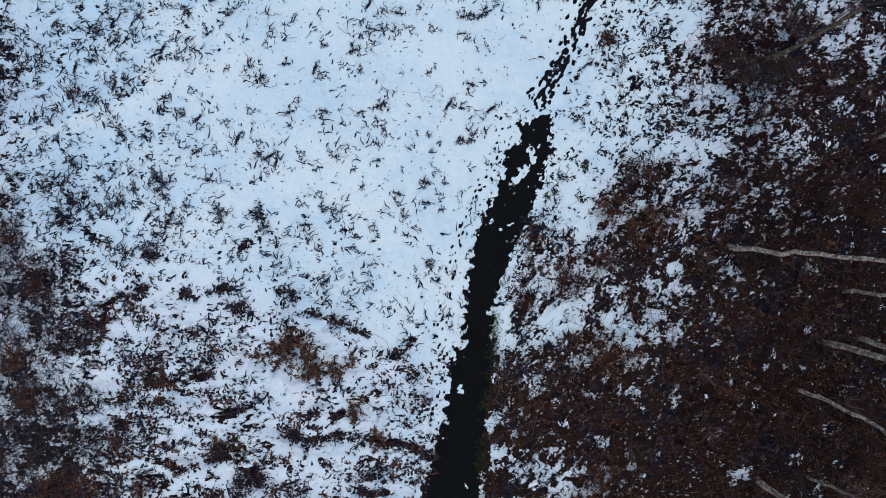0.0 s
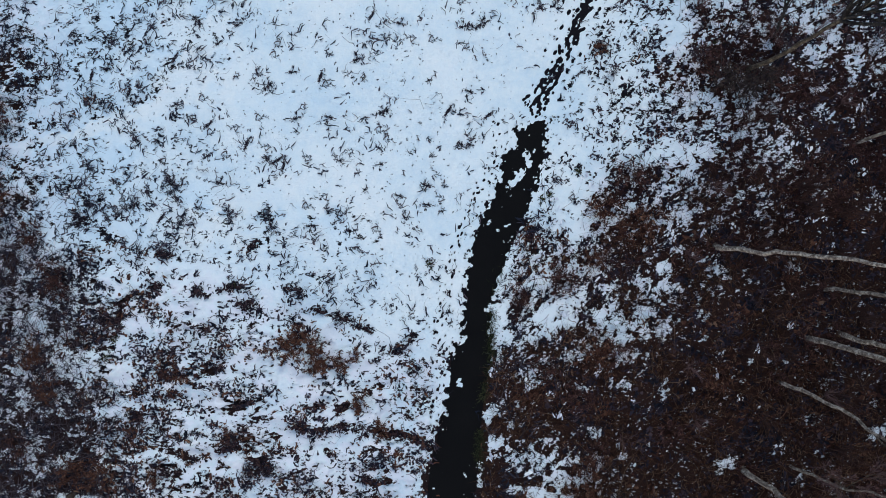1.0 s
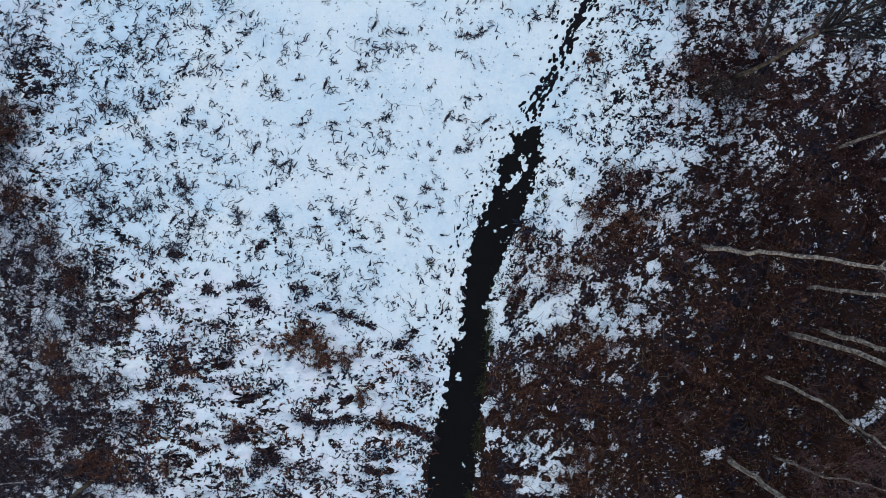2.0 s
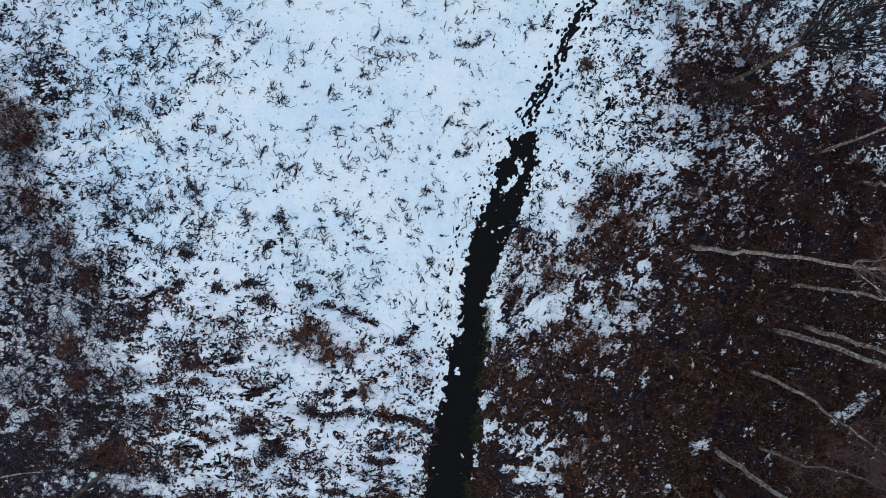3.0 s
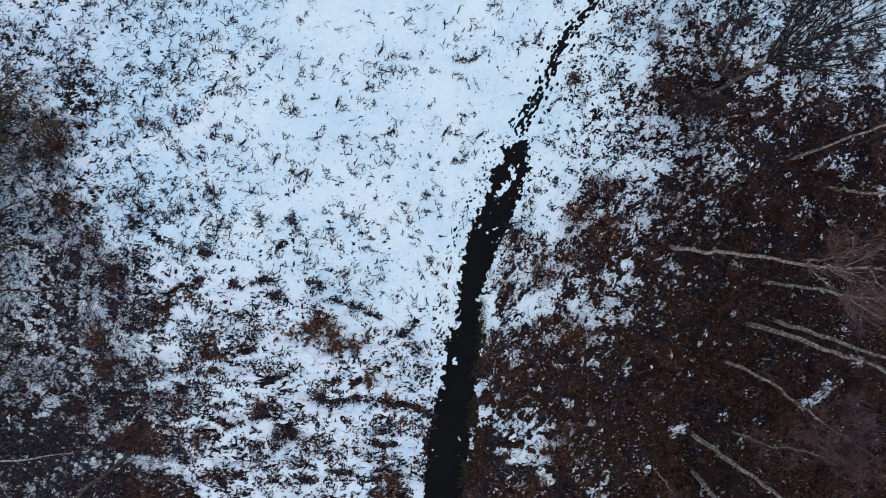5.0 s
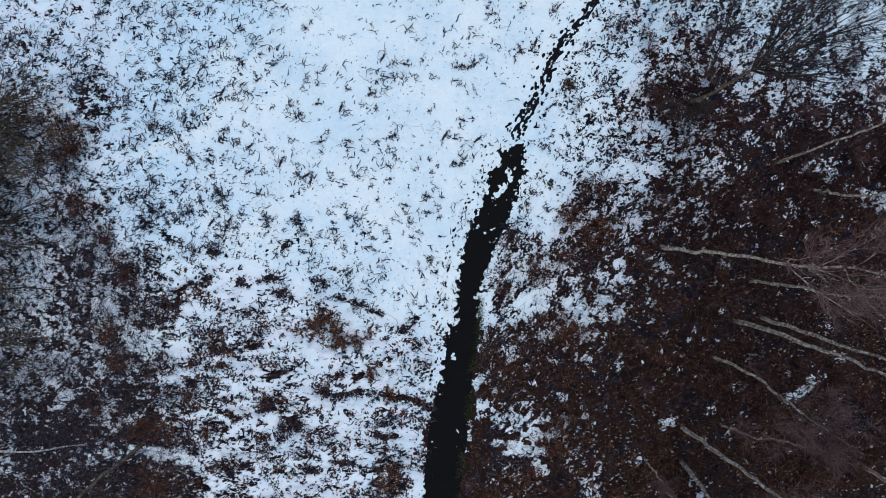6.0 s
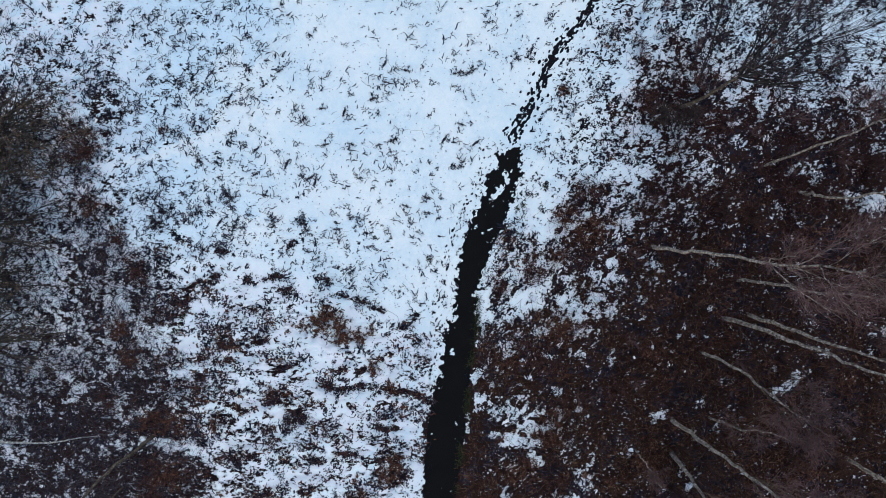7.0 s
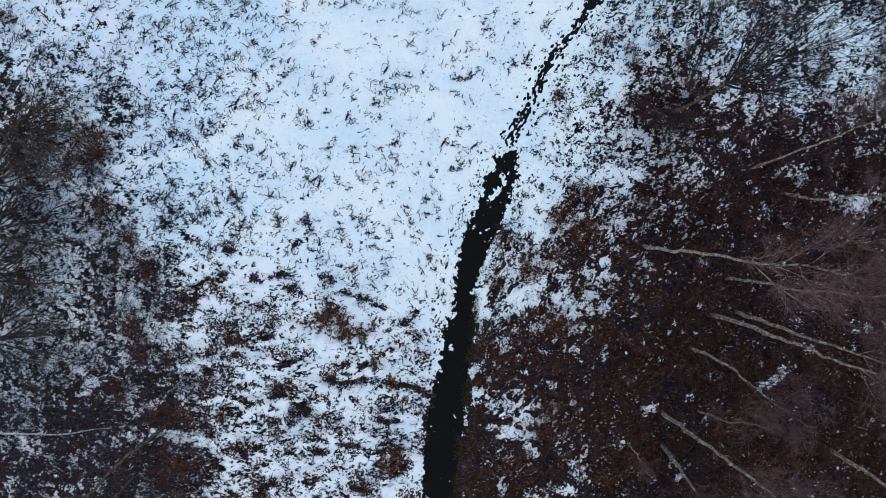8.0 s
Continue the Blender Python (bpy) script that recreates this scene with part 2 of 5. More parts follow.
CLUMPS_SOUTH_WEST = [(-10.5, -12.1, 1.04, 0.67, 0, 0.95), (-11.6, -11.1, 1.04, 0.49, 0, 0.85), (-10.9, -10.4, 1.53, 0.28, 0, 0.8), (-9.3, -11.4, 0.8, 0.37, 0, 0.6), (-12.4, -11.2, 0.46, 0.73, 0, 0.85), (-12.8, -12.7, 0.67, 0.28, 0, 0.8), (-15.4, -12.6, 0.98, 0.31, 0, 0.85), (-15.8, -6.9, 0.73, 0.49, 0, 0.85), (-13.5, -6.7, 1.1, 0.37, 8, 0.8), (-15.9, -8.2, 1.04, 0.24, 0, 0.75), (-11.8, -8.8, 0.67, 0.28, 0, 0.8), (-10.9, -8.5, 1.04, 0.24, 12, 0.75), (-13.5, -8.2, 0.67, 0.15, 15, 0.65), (-14.9, -9.0, 1.41, 0.15, 10, 0.6), (-17.3, -9.2, 0.92, 0.28, -18, 0.8), (-18.5, -9.8, 0.92, 0.43, 0, 0.8)]
CLUMPS_WEST = [(-16.8, -2.3, 1.28, 0.28, 14, 0.7), (-18.5, -3.1, 0.73, 0.37, 35, 0.85), (-19.1, -3.9, 1.28, 0.4, -5, 0.8), (-16.5, -3.4, 1.04, 0.24, -5, 0.65), (-19.6, -4.5, 1.35, 0.34, 0, 0.65), (-14.0, -4.3, 1.1, 0.24, 4, 0.75), (-14.6, -3.6, 0.55, 0.18, -30, 0.55), (-15.2, -5.4, 0.67, 0.37, 0, 0.6), (-13.9, -2.5, 0.67, 0.34, -20, 0.85), (-11.9, -2.0, 0.61, 0.31, 10, 0.7), (-11.0, -2.9, 0.8, 0.21, 14, 0.8), (-8.7, -2.2, 0.8, 0.31, -25, 0.7), (-11.6, -3.9, 0.37, 0.28, 0, 0.6), (-15.9, -0.4, 0.73, 0.24, -12, 0.7), (-12.5, -0.2, 0.8, 0.28, 5, 0.65), (-10.7, 0.4, 0.98, 0.24, 20, 0.7)]
CLUMPS_MIDDLE = [(-10.0, 2.0, 1.04, 0.31, 10, 0.6), (-8.3, -4.2, 0.28, 0.92, 35, 0.8), (-5.7, -3.9, 1.71, 0.21, -25, 0.7), (-7.0, -3.5, 0.67, 0.24, -10, 0.7), (-2.1, -5.1, 1.16, 0.24, 35, 0.75), (-3.0, -5.9, 0.43, 0.24, 0, 0.7), (-5.7, -4.7, 0.73, 0.31, 0, 0.5), (-9.4, -3.4, 0.61, 0.24, 0, 0.6), (-15.1, 3.1, 0.24, 0.67, 0, 0.35), (-17.9, 2.6, 0.92, 0.28, -15, 0.6), (-16.0, 3.7, 0.8, 0.28, 25, 0.45), (-14.0, 2.5, 0.8, 0.24, -10, 0.6), (-12.4, 2.1, 0.67, 0.21, 0, 0.55), (-19.0, 3.7, 0.8, 0.21, 25, 0.5), (-14.1, 1.5, 0.73, 0.31, -20, 0.4), (-10.4, 1.1, 1.84, 0.18, 0, 0.4)]
CLUMPS_FAR_SOUTH = [(-14.3, -15.1, 2.13, 0.38, 0, 0.75), (-10.0, -15.2, 1.7, 0.34, 5, 0.75), (-13.0, -17.4, 1.7, 0.38, 0, 0.75), (-9.2, -17.5, 1.28, 0.34, 0, 0.7), (-6.7, -14.8, 1.28, 0.3, 10, 0.7), (-16.8, -16.6, 1.02, 0.6, 0, 0.7), (-18.3, -17.6, 1.28, 0.77, 0, 0.75), (-3.7, -15.0, 1.11, 0.68, 0, 0.9), (-3.1, -16.4, 1.02, 0.77, 0, 0.9), (-5.8, -17.9, 1.19, 0.38, 0, 0.85), (-7.5, -16.3, 1.11, 0.3, 0, 0.6), (-11.3, -16.3, 1.28, 0.26, 0, 0.6), (-14.2, -18.4, 1.28, 0.3, 0, 0.7), (-7.9, -18.6, 1.7, 0.3, 0, 0.7)]
CLUMPS_WOOD_EDGE = [(-22.3, -8.0, 1.84, 0.86, 0, 0.9), (-23.1, -10.8, 1.22, 1.71, 0, 0.85), (-19.4, -12.3, 1.22, 0.92, 0, 0.95), (-23.2, -6.0, 1.35, 0.8, 0, 0.8), (-22.1, -2.9, 1.22, 0.92, 0, 0.7), (-23.7, -0.8, 0.76, 1.22, 0, 0.8), (-21.2, -1.1, 0.76, 0.55, 0, 0.8), (-20.5, -4.8, 1.53, 0.67, 0, 0.7), (-24.0, 2.9, 0.8, 0.86, 0, 0.75), (-21.8, 3.2, 0.43, 0.73, 0, 0.7), (-20.9, 1.8, 0.49, 0.37, 30, 0.6), (-21.0, -10.5, 1.22, 0.61, 0, 0.85)]
CLUMPS_NORTH_WEST = [(-21.3, 7.8, 1.47, 0.8, 25, 0.8), (-23.6, 7.6, 1.04, 1.04, 0, 0.7), (-23.9, 11.1, 0.92, 1.04, 0, 0.5), (-22.7, 9.2, 1.04, 0.43, 0, 0.4), (-17.3, 11.8, 0.49, 0.37, 0, 0.6), (-19.1, 12.1, 0.73, 0.37, -20, 0.45), (-18.2, 11.6, 0.49, 0.24, 30, 0.5), (-15.5, 11.2, 0.43, 0.28, 45, 0.7), (-14.2, 13.7, 0.55, 0.31, 0, 0.5), (-18.2, 9.1, 1.22, 0.28, -15, 0.45), (-20.6, 9.9, 0.43, 0.49, 40, 0.4), (-20.5, 7.8, 1.22, 0.24, 0, 0.35), (-17.8, 6.5, 0.43, 0.34, 0, 0.4), (-15.1, 6.5, 0.8, 0.18, 0, 0.3), (-21.7, 4.5, 0.8, 0.28, 0, 0.4), (-20.6, 5.0, 0.61, 0.21, 20, 0.45)]
CLUMPS_NORTH_EAST = [(8.8, 11.6, 0.49, 0.49, 0, 0.8), (8.4, 10.3, 0.21, 0.49, 10, 0.5), (9.4, 10.1, 0.67, 0.49, -30, 0.55), (10.2, 9.1, 0.67, 0.49, -35, 0.5), (10.0, 8.1, 0.92, 0.43, -20, 0.6), (8.3, 7.4, 0.55, 0.24, 0, 0.4), (12.4, 7.0, 1.04, 0.49, -20, 0.9), (10.9, 6.3, 0.55, 0.24, 0, 0.65), (10.5, 13.2, 0.55, 0.49, -30, 0.55), (12.3, 10.0, 0.8, 1.1, -10, 0.85), (12.0, 7.8, 1.04, 0.37, -10, 0.8), (16.0, 10.2, 1.96, 0.61, 0, 1.0), (16.6, 11.8, 1.35, 1.04, 0, 0.85), (7.4, 5.6, 0.21, 0.92, 15, 0.4), (9.1, 3.3, 0.92, 0.49, 0, 0.6), (8.1, 2.8, 0.92, 0.37, 0, 0.4)]
CLUMPS_EAST = [(4.5, -12.2, 0.8, 0.61, 0, 0.85), (6.7, -11.0, 1.22, 0.34, 0, 0.85), (4.9, -9.9, 0.92, 0.61, 0, 0.85), (4.2, -1.7, 0.8, 0.21, 0, 0.7), (4.5, 0.1, 0.61, 0.24, -40, 0.35), (6.4, -0.6, 0.8, 0.28, 20, 0.7), (5.2, -2.0, 0.43, 0.43, 0, 0.75), (6.7, -2.3, 0.8, 0.28, 35, 0.9), (8.9, 0.1, 1.41, 1.04, 0, 0.95), (7.6, -4.5, 1.53, 0.24, 15, 0.9), (6.1, -5.0, 1.35, 0.21, 10, 0.9), (4.3, -5.9, 0.73, 0.8, 0, 0.9), (4.6, -8.9, 1.84, 0.73, -20, 1.0), (5.6, 2.9, 0.28, 0.43, 40, 0.35), (4.3, -2.6, 0.61, 0.73, 0, 0.8)]
CLUMPS_BY_BRAMBLES = [(4.6, -12.0, 1.0, 0.5, 0, 0.90), (6.9, -1.7, 1.22, 0.34, 48, 0.85), (4.9, -1.6, 0.31, 0.80, -20, 0.75), (4.1, -3.1, 0.37, 0.73, -25, 0.80), (8.3, -0.5, 0.61, 0.37, 30, 0.80), (6.7, -5.1, 1.22, 0.31, 12, 0.85), (6.0, -2.3, 0.67, 0.24, 40, 0.60), (4.3, -0.8, 0.18, 0.61, -25, 0.55), (5.5, -5.9, 0.92, 0.43, 0, 0.80), (6.4, -0.0, 0.49, 0.21, 40, 0.60)]
MATTED = CLUMPS_SOUTH + CLUMPS_FAR_SOUTH + CLUMPS_SOUTH_WEST + CLUMPS_WEST + CLUMPS_MIDDLE
BARE = [spot for spot in MATTED if spot[5] > 0.65] + CLUMPS_WOOD_EDGE + CLUMPS_NORTH_EAST + CLUMPS_EAST + CLUMPS_BY_BRAMBLES
CLUMPS = MATTED + CLUMPS_WOOD_EDGE + CLUMPS_NORTH_WEST + CLUMPS_NORTH_EAST + CLUMPS_EAST + CLUMPS_BY_BRAMBLES
# snow left lying on the path
PATH_SNOW = [(4.2, 4.3, 0.95, 0.34, 52, 1.0), (3.75, 3.75, 0.4, 0.3, 40, 1.0), (3.4, 1.45, 0.62, 0.16, 12, 1.0), (4.65, 5.5, 0.2, 0.3, 0, 1.0), (3.0, 1.25, 0.3, 0.12, 0, 0.9), (0.98, -5.02, 0.38, 0.2, 30, 1.0), (0.85, -7.43, 0.2, 0.26, 0, 1.0)]


def land(x, y):
    """The lie of the land."""
    slope = 0.01228 * 70 * np.tanh(x / 70) - 0.0383 * 70 * np.tanh(y / 70)
    return slope + 0.22 * (fbm(x, y, 9.0, 3, 2) - 0.5)


def ovals(x, y, spots, seed):
    """The strongest of some ragged ovals at each place, 0 to 1."""
    best = np.zeros(np.shape(x))
    tear = 0.75 * (fbm(x, y, 0.55, seed, 3, 0.75) - 0.5)
    for cx, cy, a, b, turn, k in spots:
        c, s = math.cos(radians(turn)), math.sin(radians(turn))
        r = np.hypot(((x - cx) * c + (y - cy) * s) / a, ((y - cy) * c - (x - cx) * s) / b)
        best = np.maximum(best, k * smooth(1.25, 0.55, r + tear))
    return best


def growth(x, y):
    """How much plants cover the ground, 0 to 1, and how far it is woodland undergrowth."""
    wob = 2.4 * (fbm(x, y, 2.6, 21, 4, 0.7) - 0.5)
    edge = smooth(-9.5, -21, x + 4 * (fbm(x, y, 5, 8, 2) - 0.5) - 0.25 * (y - 4))
    d = 0.095 + 0.21 * edge + 0.11 * smooth(-1.5, -7, x) * smooth(3.5, 0.5, y + wob) * (1 - edge)
    d = np.maximum(d, (0.34 + 0.05 * smooth(-3.5, -6.5, y)) * smooth(-2.0, 1.8, inside(ROUGH, x, y) + wob))
    d = np.maximum(d, (0.23 + 0.53 * smooth(2.2, -0.5, y) + (0.34 - 0.14 * smooth(11, 14, y)) * smooth(9.0, 12.5, x)) * smooth(-0.6, 0.8, inside(VERGE, x, y) + 0.5 * wob))
    d = np.maximum(d, 1.12 * smooth(-0.5, 0.8, inside(SOUTH_VERGE, x, y) + 0.5 * wob))
    d = np.maximum(d, (0.38 + 0.26 * smooth(14.5, 20, x)) * smooth(-1.0, 1.0, inside(BIRCH_GROUND, x, y) + wob))
    west, east = inside(WEST_WOOD, x, y), inside(THICKET, x, y)
    d = np.maximum(d, 0.5 + (0.36 - 0.08 * smooth(-4, 2, y) + 0.08 * smooth(-9, -13, y)) * smooth(-1, 3, west + wob)) * smooth(-7, -1, west) + d * (1 - smooth(-7, -1, west))
    wood = np.maximum(0.4 * smooth(-0.8, 1.6, west + wob), smooth(-1.9, 1.3, east + wob))
    half = smooth(-0.5, 0.7, inside(VERGE, x, y) + 0.5 * wob) * (0.5 * smooth(2.5, -0.5, y) + 0.15 * smooth(9.5, 12, x) + 0.35 * smooth(12.5, 14.5, x))
    half = np.maximum(half, 0.92 * smooth(-0.5, 0.7, inside(SOUTH_VERGE, x, y) + 0.5 * wob))
    half = np.maximum(half, 0.12 * smooth(-1, 1, inside(BIRCH_GROUND, x, y) + wob))
    wood = np.maximum(wood, half)
    inner = 0.80 + 0.17 * smooth(1.0, 6.0, east + wob)
    inner = inner * (1 - (0.21 - 0.17 * smooth(1.5, 5.5, east)) * smooth(-0.5, 3.0, y + wob))
    d = np.maximum(d, inner * smooth(-2.0, 1.2, east + wob))
    grove = smooth(2.0, 5.0, west) * smooth(-9, -5, y)
    d, wood = d - 0.16 * grove, wood * (1 - 0.5 * grove)
    corner = smooth(1.3, 0.7, np.hypot((x + 21.5) / 5.0, (y + 17.2) / 2.9) + 0.45 * wob)
    d, wood = np.maximum(d, 0.8 * corner), np.maximum(wood, 0.65 * corner)
    clump, o = ovals(x, y, CLUMPS, 93), ovals(x, y, OPEN_SNOW, 94)
    o = o * (1 - 0.8 * clump)
    wood = np.maximum(wood, 0.9 * clump * np.maximum(smooth(2.5, 4.5, x), 0.7 * smooth(-17, -20, x) * smooth(6, 2, y)) * smooth(0.45, 0.8, clump))
    return np.maximum(d * (1 - 0.88 * o), 0.8 * clump), wood * (1 - 0.6 * o * o)


# ---- materials ----
def material(name, rough=0.8):
    m = bpy.data.materials.new(name)
    m.use_nodes = True
    nodes, links = m.node_tree.nodes, m.node_tree.links
    shader = nodes["Principled BSDF"]
    shader.inputs["Roughness"].default_value = rough
    shader.inputs["Specular IOR Level"].default_value = 0.06
    return m, nodes, links, shader


def ramp(nodes, stops):
    r = nodes.new("ShaderNodeValToRGB")
    while len(r.color_ramp.elements) < len(stops):
        r.color_ramp.elements.new(0.5)
    for e, (p, c) in zip(r.color_ramp.elements, stops):
        e.position, e.color = p, (*c, 1)
    return r


def noise_node(nodes, links, scale, detail=4.0, rough=0.6, coords=None):
    n = nodes.new("ShaderNodeTexNoise")
    n.inputs["Scale"].default_value, n.inputs["Detail"].default_value, n.inputs["Roughness"].default_value = scale, detail, rough
    if coords is None:
        coords = nodes.new("ShaderNodeTexCoord").outputs["Object"]
    links.new(coords, n.inputs["Vector"])
    return n


def bumped(nodes, links, shader, height, strength, distance):
    b = nodes.new("ShaderNodeBump")
    b.inputs["Strength"].default_value, b.inputs["Distance"].default_value = strength, distance
    links.new(height, b.inputs["Height"])
    links.new(b.outputs[0], shader.inputs["Normal"])


def mixed(nodes, links, factor, a, b):
    m = nodes.new("ShaderNodeMix")
    m.data_type = "RGBA"
    links.new(factor, m.inputs[0])
    for src, sock in ((a, m.inputs[6]), (b, m.inputs[7])):
        if isinstance(src, tuple):
            sock.default_value = (*src, 1)
        else:
            links.new(src, sock)
    return m.outputs[2]


def math_node(nodes, links, op, a, b):
    m = nodes.new("ShaderNodeMath")
    m.operation = op
    for src, sock in ((a, m.inputs[0]), (b, m.inputs[1])):
        if isinstance(src, (int, float)):
            sock.default_value = src
        else:
            links.new(src, sock)
    return m.outputs[0]


def ground_material():
    m, nodes, links, shader = material("snow_over_litter", 0.8)
    cover, brown = nodes.new("ShaderNodeAttribute"), nodes.new("ShaderNodeAttribute")
    cover.attribute_name, brown.attribute_name = "cover", "brown"
    turn = nodes.new("ShaderNodeMapping")
    turn.inputs["Rotation"].default_value, turn.inputs["Scale"].default_value = (0, 0, 0.5), (0.75, 1.35, 1.0)
    links.new(nodes.new("ShaderNodeTexCoord").outputs["Object"], turn.inputs[0])
    fine, flake = noise_node(nodes, links, 11.0, 5, 0.7, turn.outputs[0]), noise_node(nodes, links, 4.8, 3, 0.6, turn.outputs[0])
    both = math_node(nodes, links, "ADD", math_node(nodes, links, "MULTIPLY", math_node(nodes, links, "SUBTRACT", fine.outputs[0], 0.5), 1.5), math_node(nodes, links, "MULTIPLY", math_node(nodes, links, "SUBTRACT", flake.outputs[0], 0.5), 2.2))
    limit = nodes.new("ShaderNodeAttribute")
    limit.attribute_name = "jag"
    jag = math_node(nodes, links, "MULTIPLY", both, limit.outputs["Fac"])
    total = math_node(nodes, links, "ADD", cover.outputs["Fac"], jag)
    edge = nodes.new("ShaderNodeMapRange")
    edge.interpolation_type = "SMOOTHSTEP"
    edge.inputs[1].default_value, edge.inputs[2].default_value = 0.44, 0.54
    links.new(total, edge.inputs[0])
    # The ramp's blue end paints bluish shadowed hollows on the snow, placed at random.
    blue_patches = noise_node(nodes, links, 0.17, 3)
    snow = ramp(nodes, [(0.38, (0.66, 0.785, 0.85)), (0.50, (0.790, 0.866, 0.884)), (0.61, (0.858, 0.900, 0.896))])
    mottle = noise_node(nodes, links, 2.4, 7, 0.75)
    shade = math_node(nodes, links, "ADD", math_node(nodes, links, "MULTIPLY", blue_patches.outputs[0], 0.66), math_node(nodes, links, "MULTIPLY", mottle.outputs[0], 0.34))
    links.new(shade, snow.inputs[0])
    crumbs = noise_node(nodes, links, 26.0, 4, 0.7)
    soil = ramp(nodes, [(0.3, (0.003, 0.003, 0.005)), (0.55, (0.009, 0.008, 0.011)), (0.75, (0.025, 0.02, 0.022))])
    leaf = ramp(nodes, [(0.28, (0.0065, 0.0042, 0.0048)), (0.5, (0.024, 0.0115, 0.0095)), (0.64, (0.050, 0.025, 0.018)), (0.8, (0.11, 0.063, 0.041))])
    links.new(crumbs.outputs[0], soil.inputs[0])
    links.new(crumbs.outputs[0], leaf.inputs[0])
    bare = mixed(nodes, links, brown.outputs["Fac"], soil.outputs[0], leaf.outputs[0])
    # Patchy lavender over snow on littered ground: the tint of shaded snow, as colour.
    lavender_cast = ramp(nodes, [(0.42, (0.15, 0.15, 0.15)), (0.58, (1, 1, 1))])
    links.new(noise_node(nodes, links, 1.3, 4).outputs[0], lavender_cast.inputs[0])
    # Bluer snow among the plants: the blue cast of shade, put into its colour.
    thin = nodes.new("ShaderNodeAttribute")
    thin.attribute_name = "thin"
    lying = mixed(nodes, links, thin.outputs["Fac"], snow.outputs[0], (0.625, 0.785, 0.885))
    tinted_snow = mixed(nodes, links, math_node(nodes, links, "MULTIPLY", brown.outputs["Fac"], lavender_cast.outputs[0]), lying, (0.85, 0.838, 0.885))
    links.new(mixed(nodes, links, edge.outputs[0], bare, tinted_snow), shader.inputs["Base Color"])
    grain = noise_node(nodes, links, 3.0, 6, 0.65)
    height = math_node(nodes, links, "ADD", math_node(nodes, links, "MULTIPLY", edge.outputs[0], 0.6), grain.outputs[0])
    bumped(nodes, links, shader, height, 0.8, 0.12)
    return m


def path_material():
    m, nodes, links, shader = material("wet_tarmac", 0.6)
    shader.inputs["Specular IOR Level"].default_value = 0.03
    big, small = noise_node(nodes, links, 0.8, 4), noise_node(nodes, links, 30.0, 4, 0.7)
    a = ramp(nodes, [(0.3, (0.004, 0.0045, 0.0055)), (0.7, (0.008, 0.0085, 0.0095))])
    b = ramp(nodes, [(0.35, (0.003, 0.003, 0.003)), (0.7, (0.013, 0.011, 0.010))])
    links.new(big.outputs[0], a.inputs[0])
    links.new(small.outputs[0], b.inputs[0])
    mid = nodes.new("ShaderNodeMix")
    mid.data_type = "RGBA"
    mid.inputs[0].default_value = 0.45
    links.new(a.outputs[0], mid.inputs[6])
    links.new(b.outputs[0], mid.inputs[7])
    links.new(mid.outputs[2], shader.inputs["Base Color"])
    wet = ramp(nodes, [(0.35, (0.5, 0.5, 0.5)), (0.65, (0.85, 0.85, 0.85))])
    links.new(big.outputs[0], wet.inputs[0])
    links.new(wet.outputs[0], shader.inputs["Roughness"])
    bumped(nodes, links, shader, small.outputs[0], 0.5, 0.01)
    return m


def plant_material(name, stops, patch=None):
    """Colours that differ from stem to stem; patch: a second set for some stretches of the ground, more of them to the north."""
    m, nodes, links, shader = material(name, 0.8)
    geo = nodes.new("ShaderNodeNewGeometry")
    first = ramp(nodes, stops)
    links.new(geo.outputs["Random Per Island"], first.inputs[0])
    colour = first.outputs[0]
    if patch:
        second = ramp(nodes, patch)
        links.new(geo.outputs["Random Per Island"], second.inputs[0])
        where = noise_node(nodes, links, 0.33, 3)
        place = nodes.new("ShaderNodeSeparateXYZ")
        links.new(nodes.new("ShaderNodeTexCoord").outputs["Object"], place.inputs[0])
        north = math_node(nodes, links, "MULTIPLY", place.outputs[1], 0.022)
        cut = ramp(nodes, [(0.42, (0, 0, 0)), (0.60, (1, 1, 1))])
        links.new(math_node(nodes, links, "ADD", where.outputs[0], north), cut.inputs[0])
        colour = mixed(nodes, links, cut.outputs[0], colour, second.outputs[0])
    grain = noise_node(nodes, links, 40.0, 3)
    tone = ramp(nodes, [(0.3, (0.6, 0.6, 0.6)), (0.7, (1.25, 1.25, 1.25))])
    links.new(grain.outputs[0], tone.inputs[0])
    mul = nodes.new("ShaderNodeMix")
    mul.data_type, mul.blend_type = "RGBA", "MULTIPLY"
    mul.inputs[0].default_value = 1.0
    links.new(colour, mul.inputs[6])
    links.new(tone.outputs[0], mul.inputs[7])
    links.new(mul.outputs[2], shader.inputs["Base Color"])
    return m


def bark_material(name, dark, mid, pale):
    m, nodes, links, shader = material(name, 0.85)
    n, f = noise_node(nodes, links, 4.5, 6, 0.75), noise_node(nodes, links, 22.0, 4, 0.7)
    a = ramp(nodes, [(0.36, dark), (0.5, mid), (0.62, pale)])
    links.new(n.outputs[0], a.inputs[0])
    b = ramp(nodes, [(0.35, (0.3, 0.3, 0.3)), (0.6, (1.2, 1.2, 1.2))])
    links.new(f.outputs[0], b.inputs[0])
    mul = nodes.new("ShaderNodeMix")
    mul.data_type, mul.blend_type = "RGBA", "MULTIPLY"
    mul.inputs[0].default_value = 1.0
    links.new(a.outputs[0], mul.inputs[6])
    links.new(b.outputs[0], mul.inputs[7])
    links.new(mul.outputs[2], shader.inputs["Base Color"])
    bumped(nodes, links, shader, f.outputs[0], 0.7, 0.02)
    return m


